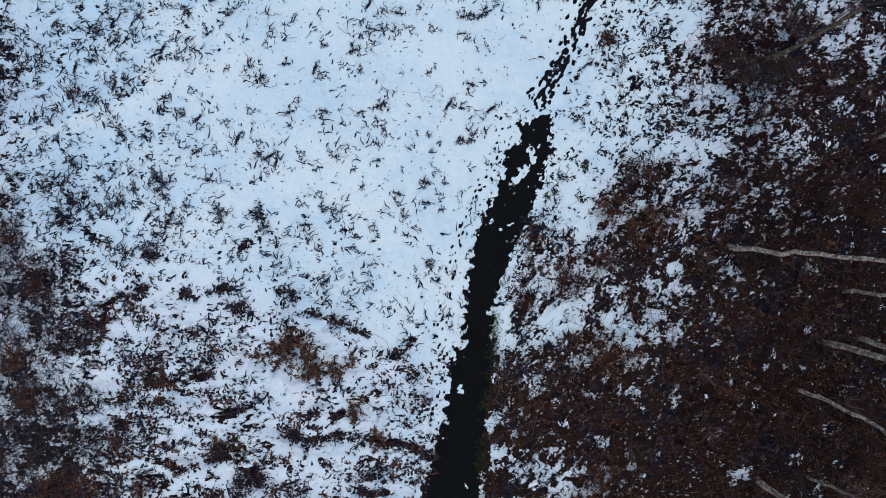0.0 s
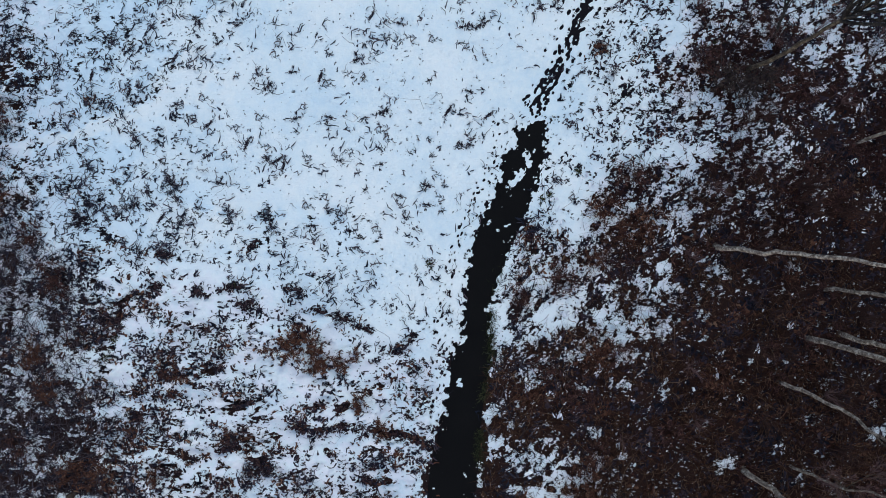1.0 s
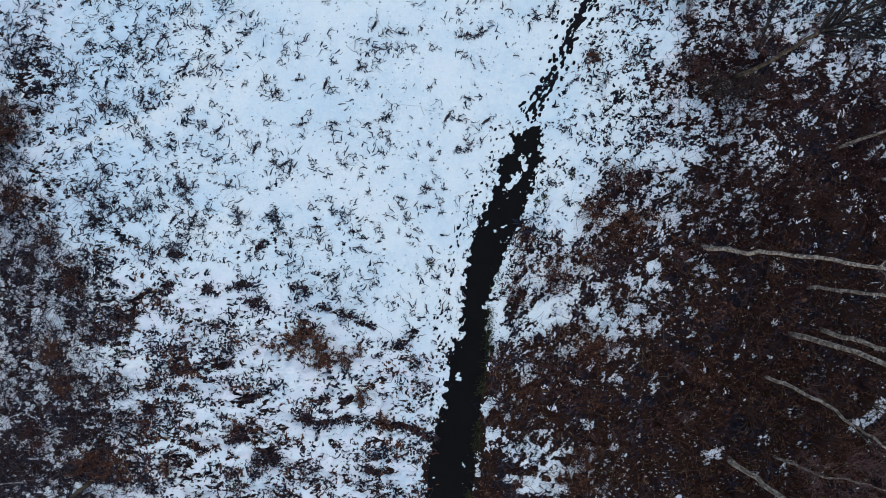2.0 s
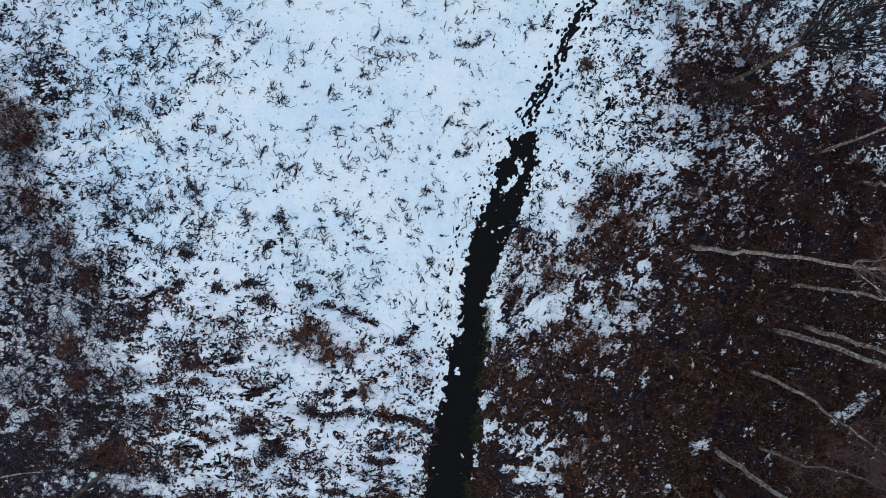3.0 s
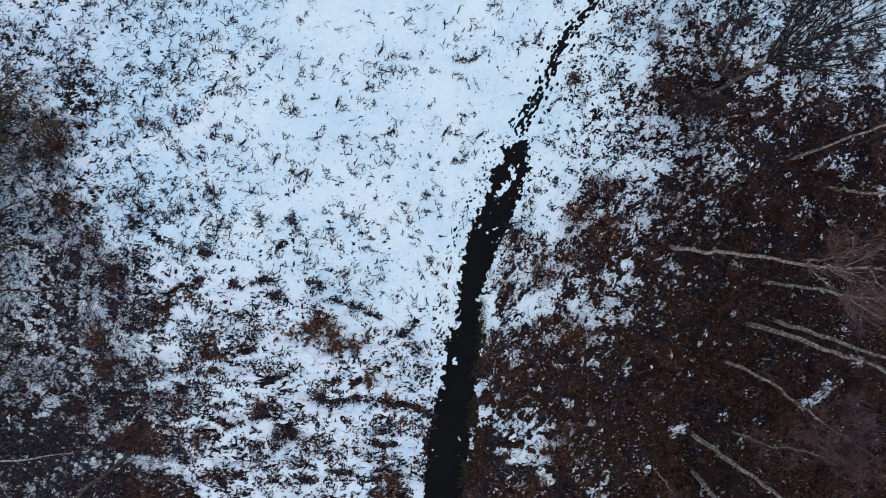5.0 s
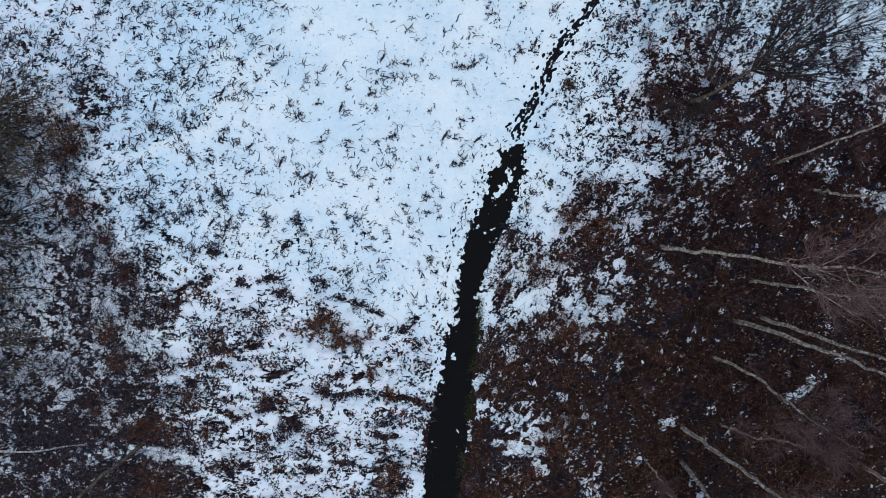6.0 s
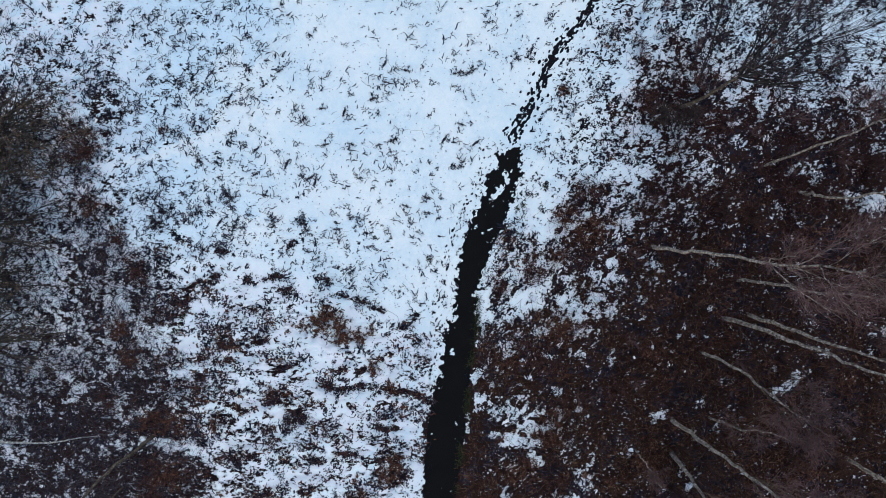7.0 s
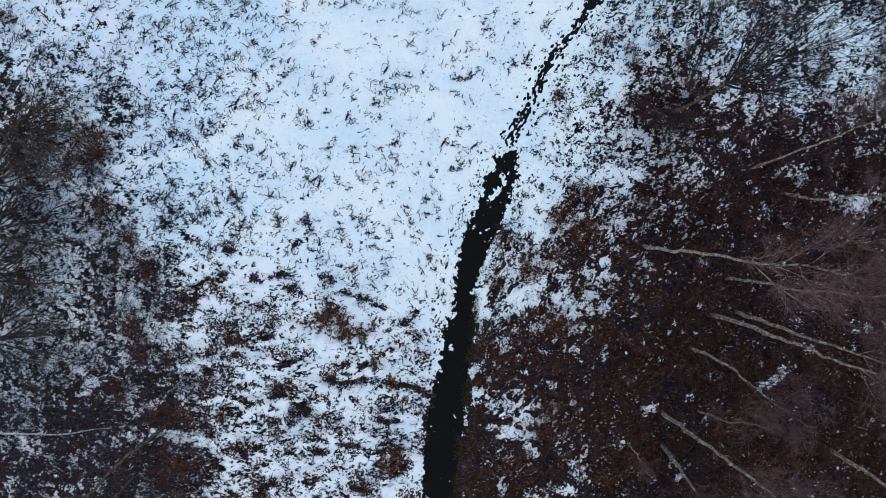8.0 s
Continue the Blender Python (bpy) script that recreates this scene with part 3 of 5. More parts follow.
def clump_material():
    m, nodes, links, shader = material("caught_snow", 0.8)
    n = noise_node(nodes, links, 7.0, 4, 0.6)
    # Tone varies by clump; the dull lavender end carries the thicket's shade as colour.
    c = ramp(nodes, [(0.0, (0.52, 0.53, 0.62)), (0.35, (0.74, 0.76, 0.82)), (0.75, (0.86, 0.87, 0.89)), (1.0, (0.90, 0.89, 0.88))])
    links.new(nodes.new("ShaderNodeNewGeometry").outputs["Random Per Island"], c.inputs[0])
    links.new(c.outputs[0], shader.inputs["Base Color"])
    bumped(nodes, links, shader, n.outputs[0], 0.5, 0.04)
    return m


SNOW = ground_material()
CAUGHT_SNOW = clump_material()
TARMAC = path_material()
DARK_STEM = plant_material("dark_wet_stems", [(0.0, (0.007, 0.010, 0.016)), (0.5, (0.023, 0.020, 0.031)), (0.8, (0.046, 0.036, 0.050)), (1.0, (0.085, 0.058, 0.064))])
GREY_STEM = plant_material("grey_dead_grass", [(0.0, (0.009, 0.013, 0.024)), (0.5, (0.026, 0.030, 0.048)), (0.8, (0.060, 0.055, 0.075)), (1.0, (0.125, 0.10, 0.11))])
UNDERGROWTH = plant_material("tangled_canes", [(0.0, (0.012, 0.007, 0.007)), (0.45, (0.041, 0.0185, 0.0125)), (0.8, (0.092, 0.043, 0.026)), (1.0, (0.21, 0.130, 0.085))],
                             [(0.0, (0.010, 0.006, 0.009)), (0.5, (0.034, 0.014, 0.015)), (0.85, (0.087, 0.036, 0.033)), (1.0, (0.190, 0.110, 0.091))])
RUST = plant_material("rusty_bracken", [(0.0, (0.024, 0.012, 0.012)), (0.4, (0.066, 0.029, 0.023)), (0.8, (0.135, 0.058, 0.036)), (1.0, (0.22, 0.13, 0.085))])
STRAW = plant_material("straw_canes", [(0.0, (0.06, 0.030, 0.020)), (0.6, (0.15, 0.082, 0.050)), (1.0, (0.30, 0.20, 0.13))])
TWIG = plant_material("bare_twigs", [(0.0, (0.07, 0.042, 0.047)), (0.6, (0.145, 0.083, 0.085)), (1.0, (0.24, 0.155, 0.15))])
SAPLING = plant_material("sapling_twigs", [(0.0, (0.024, 0.014, 0.014)), (0.6, (0.055, 0.030, 0.029)), (1.0, (0.10, 0.06, 0.05))])
DARK_TWIG = plant_material("dark_twigs", [(0.0, (0.026, 0.021, 0.028)), (0.6, (0.072, 0.056, 0.068)), (1.0, (0.16, 0.125, 0.14))])
SODDEN = plant_material("sodden_leaves", [(0.0, (0.006, 0.005, 0.008)), (0.5, (0.023, 0.014, 0.018)), (0.85, (0.058, 0.032, 0.034)), (1.0, (0.10, 0.06, 0.052))])
OLIVE = plant_material("olive_grass", [(0.0, (0.010, 0.013, 0.007)), (0.5, (0.026, 0.031, 0.015)), (1.0, (0.075, 0.075, 0.038))])
PURPLE_LEAF = plant_material("purple_brown_leaves", [(0.0, (0.013, 0.008, 0.010)), (0.5, (0.054, 0.025, 0.025)), (1.0, (0.146, 0.072, 0.058))])
DULL_LEAF = plant_material("dull_leaves", [(0.0, (0.015, 0.012, 0.012)), (0.5, (0.040, 0.030, 0.027)), (1.0, (0.09, 0.062, 0.052))])
DRY_LEAF = plant_material("dry_leaves", [(0.0, (0.04, 0.032, 0.024)), (0.5, (0.105, 0.078, 0.055)), (1.0, (0.20, 0.13, 0.085))])
PALE_BARK = bark_material("pale_lichened_bark", (0.045, 0.035, 0.032), (0.19, 0.155, 0.138), (0.50, 0.45, 0.41))
WHITE_BARK = bark_material("white_birch_bark", (0.10, 0.09, 0.08), (0.42, 0.40, 0.37), (0.68, 0.66, 0.62))
BROWN_BARK = bark_material("brown_bark", (0.03, 0.024, 0.02), (0.07, 0.055, 0.045), (0.16, 0.13, 0.10))
BLACK_BARK = bark_material("black_bark", (0.010, 0.010, 0.012), (0.024, 0.022, 0.024), (0.06, 0.054, 0.05))
DARK_BARK = bark_material("dark_bark", (0.018, 0.016, 0.016), (0.045, 0.039, 0.036), (0.10, 0.088, 0.074))


# ---- mesh helpers ----
def mesh_object(name, verts, quads, mat, parent=None, label="", smooth_faces=True):
    verts, quads = np.asarray(verts, np.float32), np.asarray(quads, np.int32)
    me = bpy.data.meshes.new(name)
    me.vertices.add(len(verts))
    me.vertices.foreach_set("co", verts.ravel())
    me.loops.add(quads.size)
    me.loops.foreach_set("vertex_index", quads.ravel())
    me.polygons.add(len(quads))
    me.polygons.foreach_set("loop_start", np.arange(0, quads.size, quads.shape[1], dtype=np.int32))
    me.polygons.foreach_set("use_smooth", np.full(len(quads), smooth_faces))
    me.update(calc_edges=True)
    me.materials.append(mat)
    ob = new(name, me)
    if parent:
        ob.parent = parent
    if label:
        tagged(ob, label)
    return ob


def joined(*pieces):
    verts, quads, at = [], [], 0
    for v, q in pieces:
        verts.append(v)
        quads.append(q + at)
        at += len(v)
    return np.concatenate(verts), np.concatenate(quads)


def tubes(lines, radii, sides):
    """Tapered tubes along N lines of K points."""
    n, k = lines.shape[:2]
    t = np.gradient(lines, axis=1)
    t /= np.linalg.norm(t, axis=2, keepdims=True) + 1e-9
    ref = np.where(np.abs(t[..., 2:]) > 0.8, [1.0, 0, 0], [0, 0, 1.0])
    u = np.cross(t, ref)
    u /= np.linalg.norm(u, axis=2, keepdims=True) + 1e-9
    w = np.cross(t, u)
    a = np.arange(sides) / sides * 2 * np.pi
    ring = lines[:, :, None] + radii[:, :, None, None] * (np.cos(a)[:, None] * u[:, :, None] + np.sin(a)[:, None] * w[:, :, None])
    j = np.arange(sides)
    one = np.stack([np.stack([i * sides + j, i * sides + (j + 1) % sides, (i + 1) * sides + (j + 1) % sides, (i + 1) * sides + j], -1) for i in range(k - 1)]).reshape(-1, 4)
    quads = (np.arange(n)[:, None, None] * k * sides + one).reshape(-1, 4)
    return ring.reshape(-1, 3), quads


def blades(lines, widths, roll):
    """Leaf blades along N lines of K points, widths (N, K), roll: tilt of each blade."""
    n, k = lines.shape[:2]
    t = np.gradient(lines, axis=1)
    side = np.stack([-t[..., 1], t[..., 0], 0 * t[..., 0]], -1)
    side /= np.linalg.norm(side, axis=2, keepdims=True) + 1e-9
    side = side * np.cos(roll)[:, None, None]
    side[..., 2] += np.sin(roll)[:, None]
    pair = np.stack([lines - side * widths[..., None] / 2, lines + side * widths[..., None] / 2], 2)
    i = np.arange(k - 1)
    one = np.stack([2 * i, 2 * i + 1, 2 * i + 3, 2 * i + 2], -1)
    quads = (np.arange(n)[:, None, None] * 2 * k + one).reshape(-1, 4)
    return pair.reshape(-1, 3), quads


def curls(base, az, length, lift, bend, k=4):
    """Lines that leave base at azimuth az, swing sideways by bend and rise and fall by lift."""
    s = np.linspace(0, 1, k)[None]
    ca, sa = np.cos(az)[:, None], np.sin(az)[:, None]
    along, across = length[:, None] * s, (length * bend)[:, None] * s * s
    z = lift[:, None] * np.sin(s * 2.2)
    return np.stack([base[:, :1] + along * ca - across * sa, base[:, 1:2] + along * sa + across * ca, base[:, 2:3] + z], -1)


def uni(a, b, n):
    return rng.uniform(a, b, n)


def scatter(n, box, chance):
    """Up to n points in box, kept by chance(x, y)."""
    x, y = uni(box[0], box[1], n), uni(box[2], box[3], n)
    keep = rng.random(n) < chance(x, y)
    return x[keep], y[keep]


# ---- ground ----
def spread(parts, far):
    inner = np.concatenate([np.arange(a, b, s) for a, b, s in parts])
    out = [0.5]
    while sum(out) < far:
        out.append(out[-1] * 1.5)
    steps = np.cumsum(out)
    return np.concatenate([inner[0] - steps[::-1], inner, inner[-1] + steps])


gx = spread([(-36, -3, 0.16), (-3, 12, 0.075), (12, 36, 0.16)], 900)
gy = spread([(-21, 21, 0.10)], 900)
X, Y = np.meshgrid(gx, gy)
dens, wood = growth(X, Y)
near = (np.abs(X) < 45) & (np.abs(Y) < 35)
rough_area = smooth(-1, 2, inside(ROUGH, X, Y))
lump = fbm(X + 0.3 * Y, Y, 0.42, 5, 3, 0.85)
streak = fbm(X * 0.6 + Y * 0.12, Y * 1.15, 0.36, 6, 3, 0.9)
lump = lump * (1 - rough_area) + streak * rough_area
along, across = X * 0.57 + Y * 0.82, Y * 0.57 - X * 0.82
east_side = smooth(1.5, 4.0, X - 0.1 * Y)
lump = lump * (1 - east_side) + fbm(along * 0.65, across * 1.25, 0.32, 9, 3, 0.9) * east_side
big_lump = fbm(X, Y, 2.6, 12, 2)
bare_share = dens * ((0.05 + (0.45 + 0.5 * smooth(0.3, 0.5, dens)) * big_lump) * (1 - wood) + wood * (1.04 + 0.16 * big_lump) * (1 - 0.4 * smooth(-15, -20, X) * smooth(-13, -8, Y))) * smooth(0.1, 0.2, dens)
bare_share = np.maximum(bare_share, 0.62 * ovals(X, Y, BARE, 93))
cover = 0.5 + np.clip((lump - bare_share) * 1.5, -0.75, 1.2)
# the path
edge = inside(PATH, X, Y)
ragged = edge + 0.55 * (fbm(X, Y, 0.3, 31, 3, 0.7) - 0.5) + 0.34 * (fbm(X, Y, 1.3, 32, 2) - 0.5) + 0.1 + 0.15 * smooth(-4, -10, Y)
upper = smooth(0.5, 4.5, Y)
islands = (fbm(X, Y, 0.38, 40, 3) - (0.985 - 0.05 * upper - 0.05 * smooth(0.75, 0.3, edge))) * 6
cover = np.where(ragged > -0.2, np.minimum(cover, np.maximum(0.5 - ragged * 3.0, 0.5 + islands)), cover)
left = ovals(X, Y, PATH_SNOW, 58)
cover = np.where(left > 0.05, np.maximum(cover, 0.1 + 0.7 * left + 0.9 * (fbm(X + 0.5 * Y, Y, 0.3, 59, 3, 0.8) - 0.55)), cover)
# the trodden trail and single footprints
prints = []
for line, count, spread_w, size in ((TRAIL, 210, 0.27, 0.085), (TRAIL, 130, 0.62, 0.075), (SIDE_TRAIL, 52, 0.12, 0.062), (SIDE_TRAIL, 120, 0.4, 0.05)):
    pts = np.array(line)
    run = np.concatenate([[0], np.cumsum(np.hypot(*np.diff(pts, axis=0).T))])
    for d in np.linspace(0, run[-1], count) + uni(-0.12, 0.12, count):
        px, py = np.interp(d, run, pts[:, 0]), np.interp(d, run, pts[:, 1])
        qx, qy = np.interp(d + 0.1, run, pts[:, 0]) - px, np.interp(d + 0.1, run, pts[:, 1]) - py
        h = math.hypot(qx, qy) + 1e-6
        off = rng.normal() * spread_w
        prints.append((px - qy / h * off, py + qx / h * off, math.atan2(qy, qx) + rng.normal() * 0.35, size * rng.uniform(0.7, 1.35)))
for px, py, az, size in prints:
    i0, i1 = np.searchsorted(gx, (px - 0.5, px + 0.5))
    j0, j1 = np.searchsorted(gy, (py - 0.5, py + 0.5))
    dx, dy = X[j0:j1, i0:i1] - px, Y[j0:j1, i0:i1] - py
    u, v = dx * math.cos(az) + dy * math.sin(az), dy * math.cos(az) - dx * math.sin(az)
    r = np.hypot(u / (size * 1.55), v / size)
    cover[j0:j1, i0:i1] = np.minimum(cover[j0:j1, i0:i1], -0.25 + 0.75 * r**2)
way = np.full(X.shape, 1e9)
for (ax, ay), (bx, by) in zip(TRAIL, TRAIL[1:]):
    u = np.clip(((X - ax) * (bx - ax) + (Y - ay) * (by - ay)) / ((bx - ax) ** 2 + (by - ay) ** 2), 0, 1)
    px, py = X - ax - u * (bx - ax), Y - ay - u * (by - ay)
    dist = np.hypot(px, py) * np.sign(px * (by - ay) - py * (bx - ax))
    way = np.where(np.abs(dist) < np.abs(way), dist, way)
way = way + 0.3 * (fbm(X, Y, 1.6, 44, 2) - 0.5)
for shift, half_width, gate in ((-0.1, 0.125, 0.44), (0.24, 0.075, 0.58)):
    groove = np.abs(way - shift) / half_width + 4.4 * np.clip(gate - fbm(X, Y, 0.55, 45 + int(gate * 10), 3), 0, 1) + 3 * smooth(8.3, 7.9, Y)
    cover = np.minimum(cover, np.where(groove < 2, -0.2 + 0.7 * groove, 2))
broad = np.abs(way) / 0.5 + 4 * smooth(18.6, 17.2, Y) + 0.8 * (fbm(X, Y, 0.5, 48, 2) - 0.5)
cover = np.minimum(cover, np.where(broad < 2, -0.2 + 0.7 * broad, 2))
cover = np.clip(cover, -0.3, 1.5)
jag_field = 0.2 + 0.8 * smooth(0.05, 0.25, dens) + 0.55 * smooth(0.3, 0.5, dens)
jag_field = np.where(edge > -0.5, 0.55, jag_field)
Z = land(X, Y)
Z = Z + np.where(near, 0.075 * smooth(0.25, 0.85, cover) + (0.07 * (fbm(X, Y, 0.55, 50, 3) - 0.5) + (0.3 + 0.9 * rough_area) * (fbm(X * 0.7, Y * 1.3, 1.9, 51, 2) - 0.5)) * smooth(0.2, 1.0, cover) * (0.15 + dens), 0.07)
ny, nx = X.shape
idx = np.arange(nx * ny).reshape(ny, nx)
quads = np.stack([idx[:-1, :-1], idx[:-1, 1:], idx[1:, 1:], idx[1:, :-1]], -1).reshape(-1, 4)
ground = mesh_object("ground", np.stack([X, Y, Z], -1).reshape(-1, 3), quads, SNOW)
# "thin" marks where that blue shade is painted: among plants north-west and north-east.
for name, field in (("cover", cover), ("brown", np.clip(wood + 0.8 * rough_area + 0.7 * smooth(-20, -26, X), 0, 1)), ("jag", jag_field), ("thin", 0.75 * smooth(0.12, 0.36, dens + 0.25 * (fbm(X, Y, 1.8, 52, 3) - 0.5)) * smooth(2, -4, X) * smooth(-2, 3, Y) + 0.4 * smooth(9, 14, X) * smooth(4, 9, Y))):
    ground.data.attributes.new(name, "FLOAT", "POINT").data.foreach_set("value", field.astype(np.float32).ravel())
tagged(ground, "thin snow over dark litter, trodden by footprints", "snowy ground", kind="structure")


def ground_z(x, y):
    i = np.clip(np.searchsorted(gx, x), 0, nx - 1)
    j = np.clip(np.searchsorted(gy, y), 0, ny - 1)
    return Z[j, i]


def cover_at(x, y):
    i = np.clip(np.searchsorted(gx, x), 0, nx - 1)
    j = np.clip(np.searchsorted(gy, y), 0, ny - 1)
    return cover[j, i]


def build_path():
    rows, cols = 140, 12
    s = np.linspace(0, 1, rows)
    west, east = np.array(PATH_WEST), np.array(PATH_EAST)
    ys = -30 + 37.4 * s
    xw, xe = np.interp(ys, west[:, 1], west[:, 0]) - 0.12, np.interp(ys, east[:, 1], east[:, 0]) + 0.12
    u = np.linspace(0, 1, cols)
    px = xw[:, None] * (1 - u) + xe[:, None] * u
    py = np.repeat(ys[:, None], cols, 1)
    pz = land(px, py) + 0.022 + 0.012 * np.sin(u * np.pi) + 0.012 * (fbm(px, py, 0.8, 77, 2) - 0.5)
    k = np.arange(rows * cols).reshape(rows, cols)
    q = np.stack([k[:-1, :-1], k[:-1, 1:], k[1:, 1:], k[1:, :-1]], -1).reshape(-1, 4)
    ob = mesh_object("path", np.stack([px, py, pz], -1).reshape(-1, 3), q, TARMAC)
    tagged(ob, "narrow wet black path cleared through the snow", "path", kind="structure")


build_path()


# ---- dead stems standing through the snow of the clearing ----
rng = np.random.default_rng(11)


def tussock_mesh(reach, chains):
    """Short crooked stalks and leaves strung along a few wandering runners."""
    pieces = []
    for c in range(chains):
        steps = int(reach / 0.07) + 4
        head = rng.normal(0.55, 0.5) + np.cumsum(rng.normal(0, 0.3, steps))
        go = np.cumsum(np.stack([np.cos(head), np.sin(head)], -1) * uni(0.05, 0.14, steps)[:, None], axis=0)
        go = go - go[rng.integers(0, steps)] * (c > 0) - go.mean(0) * (c == 0)
        go = np.clip(go, -1.3 * reach, 1.3 * reach)
        runner = np.concatenate([go, np.full((steps, 1), 0.012)], 1)[None]
        pieces.append(tubes(runner, np.full((1, steps), 0.010), 3))
        each = 3
        at, az = np.repeat(go, each, 0), np.repeat(head, each) + rng.normal(0, 0.8, steps * each)
        keep = rng.random(len(at)) < 0.38
        at, az = at[keep], az[keep]
        n = len(at)
        at = at + rng.normal(0, 0.045, (n, 2))
        length = uni(0.08, 0.24, n)
        lines = curls(np.concatenate([at, np.full((n, 1), 0.005)], 1), az, length, length * uni(0.1, 0.7, n), rng.normal(0, 0.6, n), 4)
        lines[:, 1:, :2] += rng.normal(0, 0.08, (n, 3, 2)) * length[:, None, None]
        pieces.append(blades(lines, uni(0.03, 0.075, n)[:, None] * uni(0.4, 1.3, (n, 4)) * np.array([0.8, 1, 0.9, 0.35]), uni(-0.7, 0.7, n)))
    return joined(*pieces)


TUSSOCKS = []
for k in range(14):
    v, q = tussock_mesh(0.10 + 0.045 * k, 1 + k // 3)
    ob = mesh_object("weed_tussock", v, q, DARK_STEM)
    TUSSOCKS.append(tagged(ob, "dark dead weed stalks poking through snow", "dead weeds", "dead weeds in the clearing"))
NORTHWEST = [(-17.3, 12.0, 8), (-18.3, 11.6, 6), (-19.2, 12.1, 7), (-15.6, 11.1, 6), (-13.1, 12.0, 4), (-12.0, 13.1, 4), (-12.3, 12.6, 3), (-10.8, 10.2, 8), (-10.1, 9.5, 9), (-11.9, 10.1, 3), (-13.8, 8.7, 5), (-13.5, 7.3, 6), (-15.5, 8.4, 4), (-18.2, 9.2, 6), (-16.8, 10.0, 5), (-20.4, 10.0, 6), (-19.5, 10.5, 4), (-17.9, 8.6, 4), (-19.1, 8.2, 5), (-12.1, 7.1, 5), (-9.6, 11.8, 5), (-9.8, 11.2, 5), (-14.3, 13.3, 7)]
NORTH = [(-8.8, 10.3, 4), (-7.2, 9.9, 6), (-6.7, 9.5, 5), (-5.1, 11.0, 4), (-4.7, 9.8, 3), (-5.5, 10.2, 1), (-3.4, 8.0, 9), (-3.5, 7.1, 5), (-4.2, 13.6, 6), (-2.6, 13.1, 4), (-2.0, 12.3, 5), (-0.6, 12.1, 5), (-0.6, 10.2, 2), (-1.0, 9.7, 3), (0.1, 7.9, 6), (-6.6, 7.6, 4), (-8.5, 7.6, 4), (-10.5, 7.6, 5), (-1.6, 6.5, 2), (1.9, 12.9, 10), (2.4, 7.7, 6), (1.3, 6.0, 10), (1.0, 12.9, 4), (1.8, 11.0, 2), (1.4, 9.1, 4)]
WEST = [(-17.8, 6.5, 7), (-20.6, 5.0, 7), (-19.0, 3.9, 7), (-15.8, 4.2, 7), (-17.0, 3.4, 7), (-17.7, 2.6, 9), (-15.4, 2.9, 7), (-14.2, 2.5, 8), (-12.4, 2.1, 7), (-10.1, 2.3, 11), (-9.9, 1.4, 8), (-14.4, 1.5, 8), (-16.3, 1.8, 6), (-19.3, 1.9, 7), (-15.0, 6.3, 5), (-13.3, 6.8, 5), (-13.6, 5.4, 4), (-12.5, 5.4, 5), (-11.4, 6.0, 6), (-10.2, 5.2, 7), (-9.2, 4.9, 6), (-16.1, 5.0, 5), (-12.9, 3.9, 4), (-20.4, 2.5, 8), (-21.0, 2.0, 8), (-10.3, 6.0, 5)]
MIDDLE = [(-6.0, 5.1, 7), (-5.3, 5.7, 3), (-4.9, 4.5, 3), (-3.7, 4.9, 4), (-3.7, 6.8, 5), (-3.2, 6.3, 5), (-7.9, 5.4, 5), (-9.7, 5.1, 6), (-7.0, 3.1, 5), (-7.8, 2.5, 5), (-7.6, 1.4, 4), (-6.4, 1.4, 3), (-5.2, 1.1, 3), (-3.9, 1.1, 5), (-2.3, 1.9, 8), (-2.6, 3.1, 4), (-1.0, 2.6, 4), (-0.3, 3.1, 5), (-0.1, 2.3, 3), (-1.0, 3.7, 4), (-2.4, 4.5, 2), (-4.6, 3.4, 3), (-4.3, -2.8, 5), (-0.9, -0.5, 5), (0.1, -2.3, 2), (-2.7, 1.1, 2)]
SPOTS = NORTHWEST + NORTH + WEST + MIDDLE
x, y = scatter(2600, (-30, 12, -19, 19.5), lambda x, y: ((x < -21) | (y < -3.5) | (y > 13) | (x > 5)) * np.clip(growth(x, y)[0] * 1.1 * fbm(x, y, 1.6, 60, 2), 0, 1) * (growth(x, y)[1] < 0.2) * (inside(PATH, x, y) < -0.3))
SPOTS += [(a, b, int(rng.integers(0, 9))) for a, b in zip(x[:180], y[:180])]
for a, b, kind in SPOTS:
    m = pose(a, b, float(ground_z(a, b)) - 0.01, 0, 0, rng.uniform(-30, 30) + 180 * rng.integers(0, 2))
    first = TUSSOCKS[kind]
    if first.location.length == 0:
        first.matrix_world = m
    else:
        copy_thing(first, m)
for ob in TUSSOCKS:
    if ob.location.length == 0:
        ob.matrix_world = pose(-13 + rng.uniform(-3, 3), 3 + rng.uniform(-3, 3), 0)
        ob.location.z = float(ground_z(ob.location.x, ob.location.y))


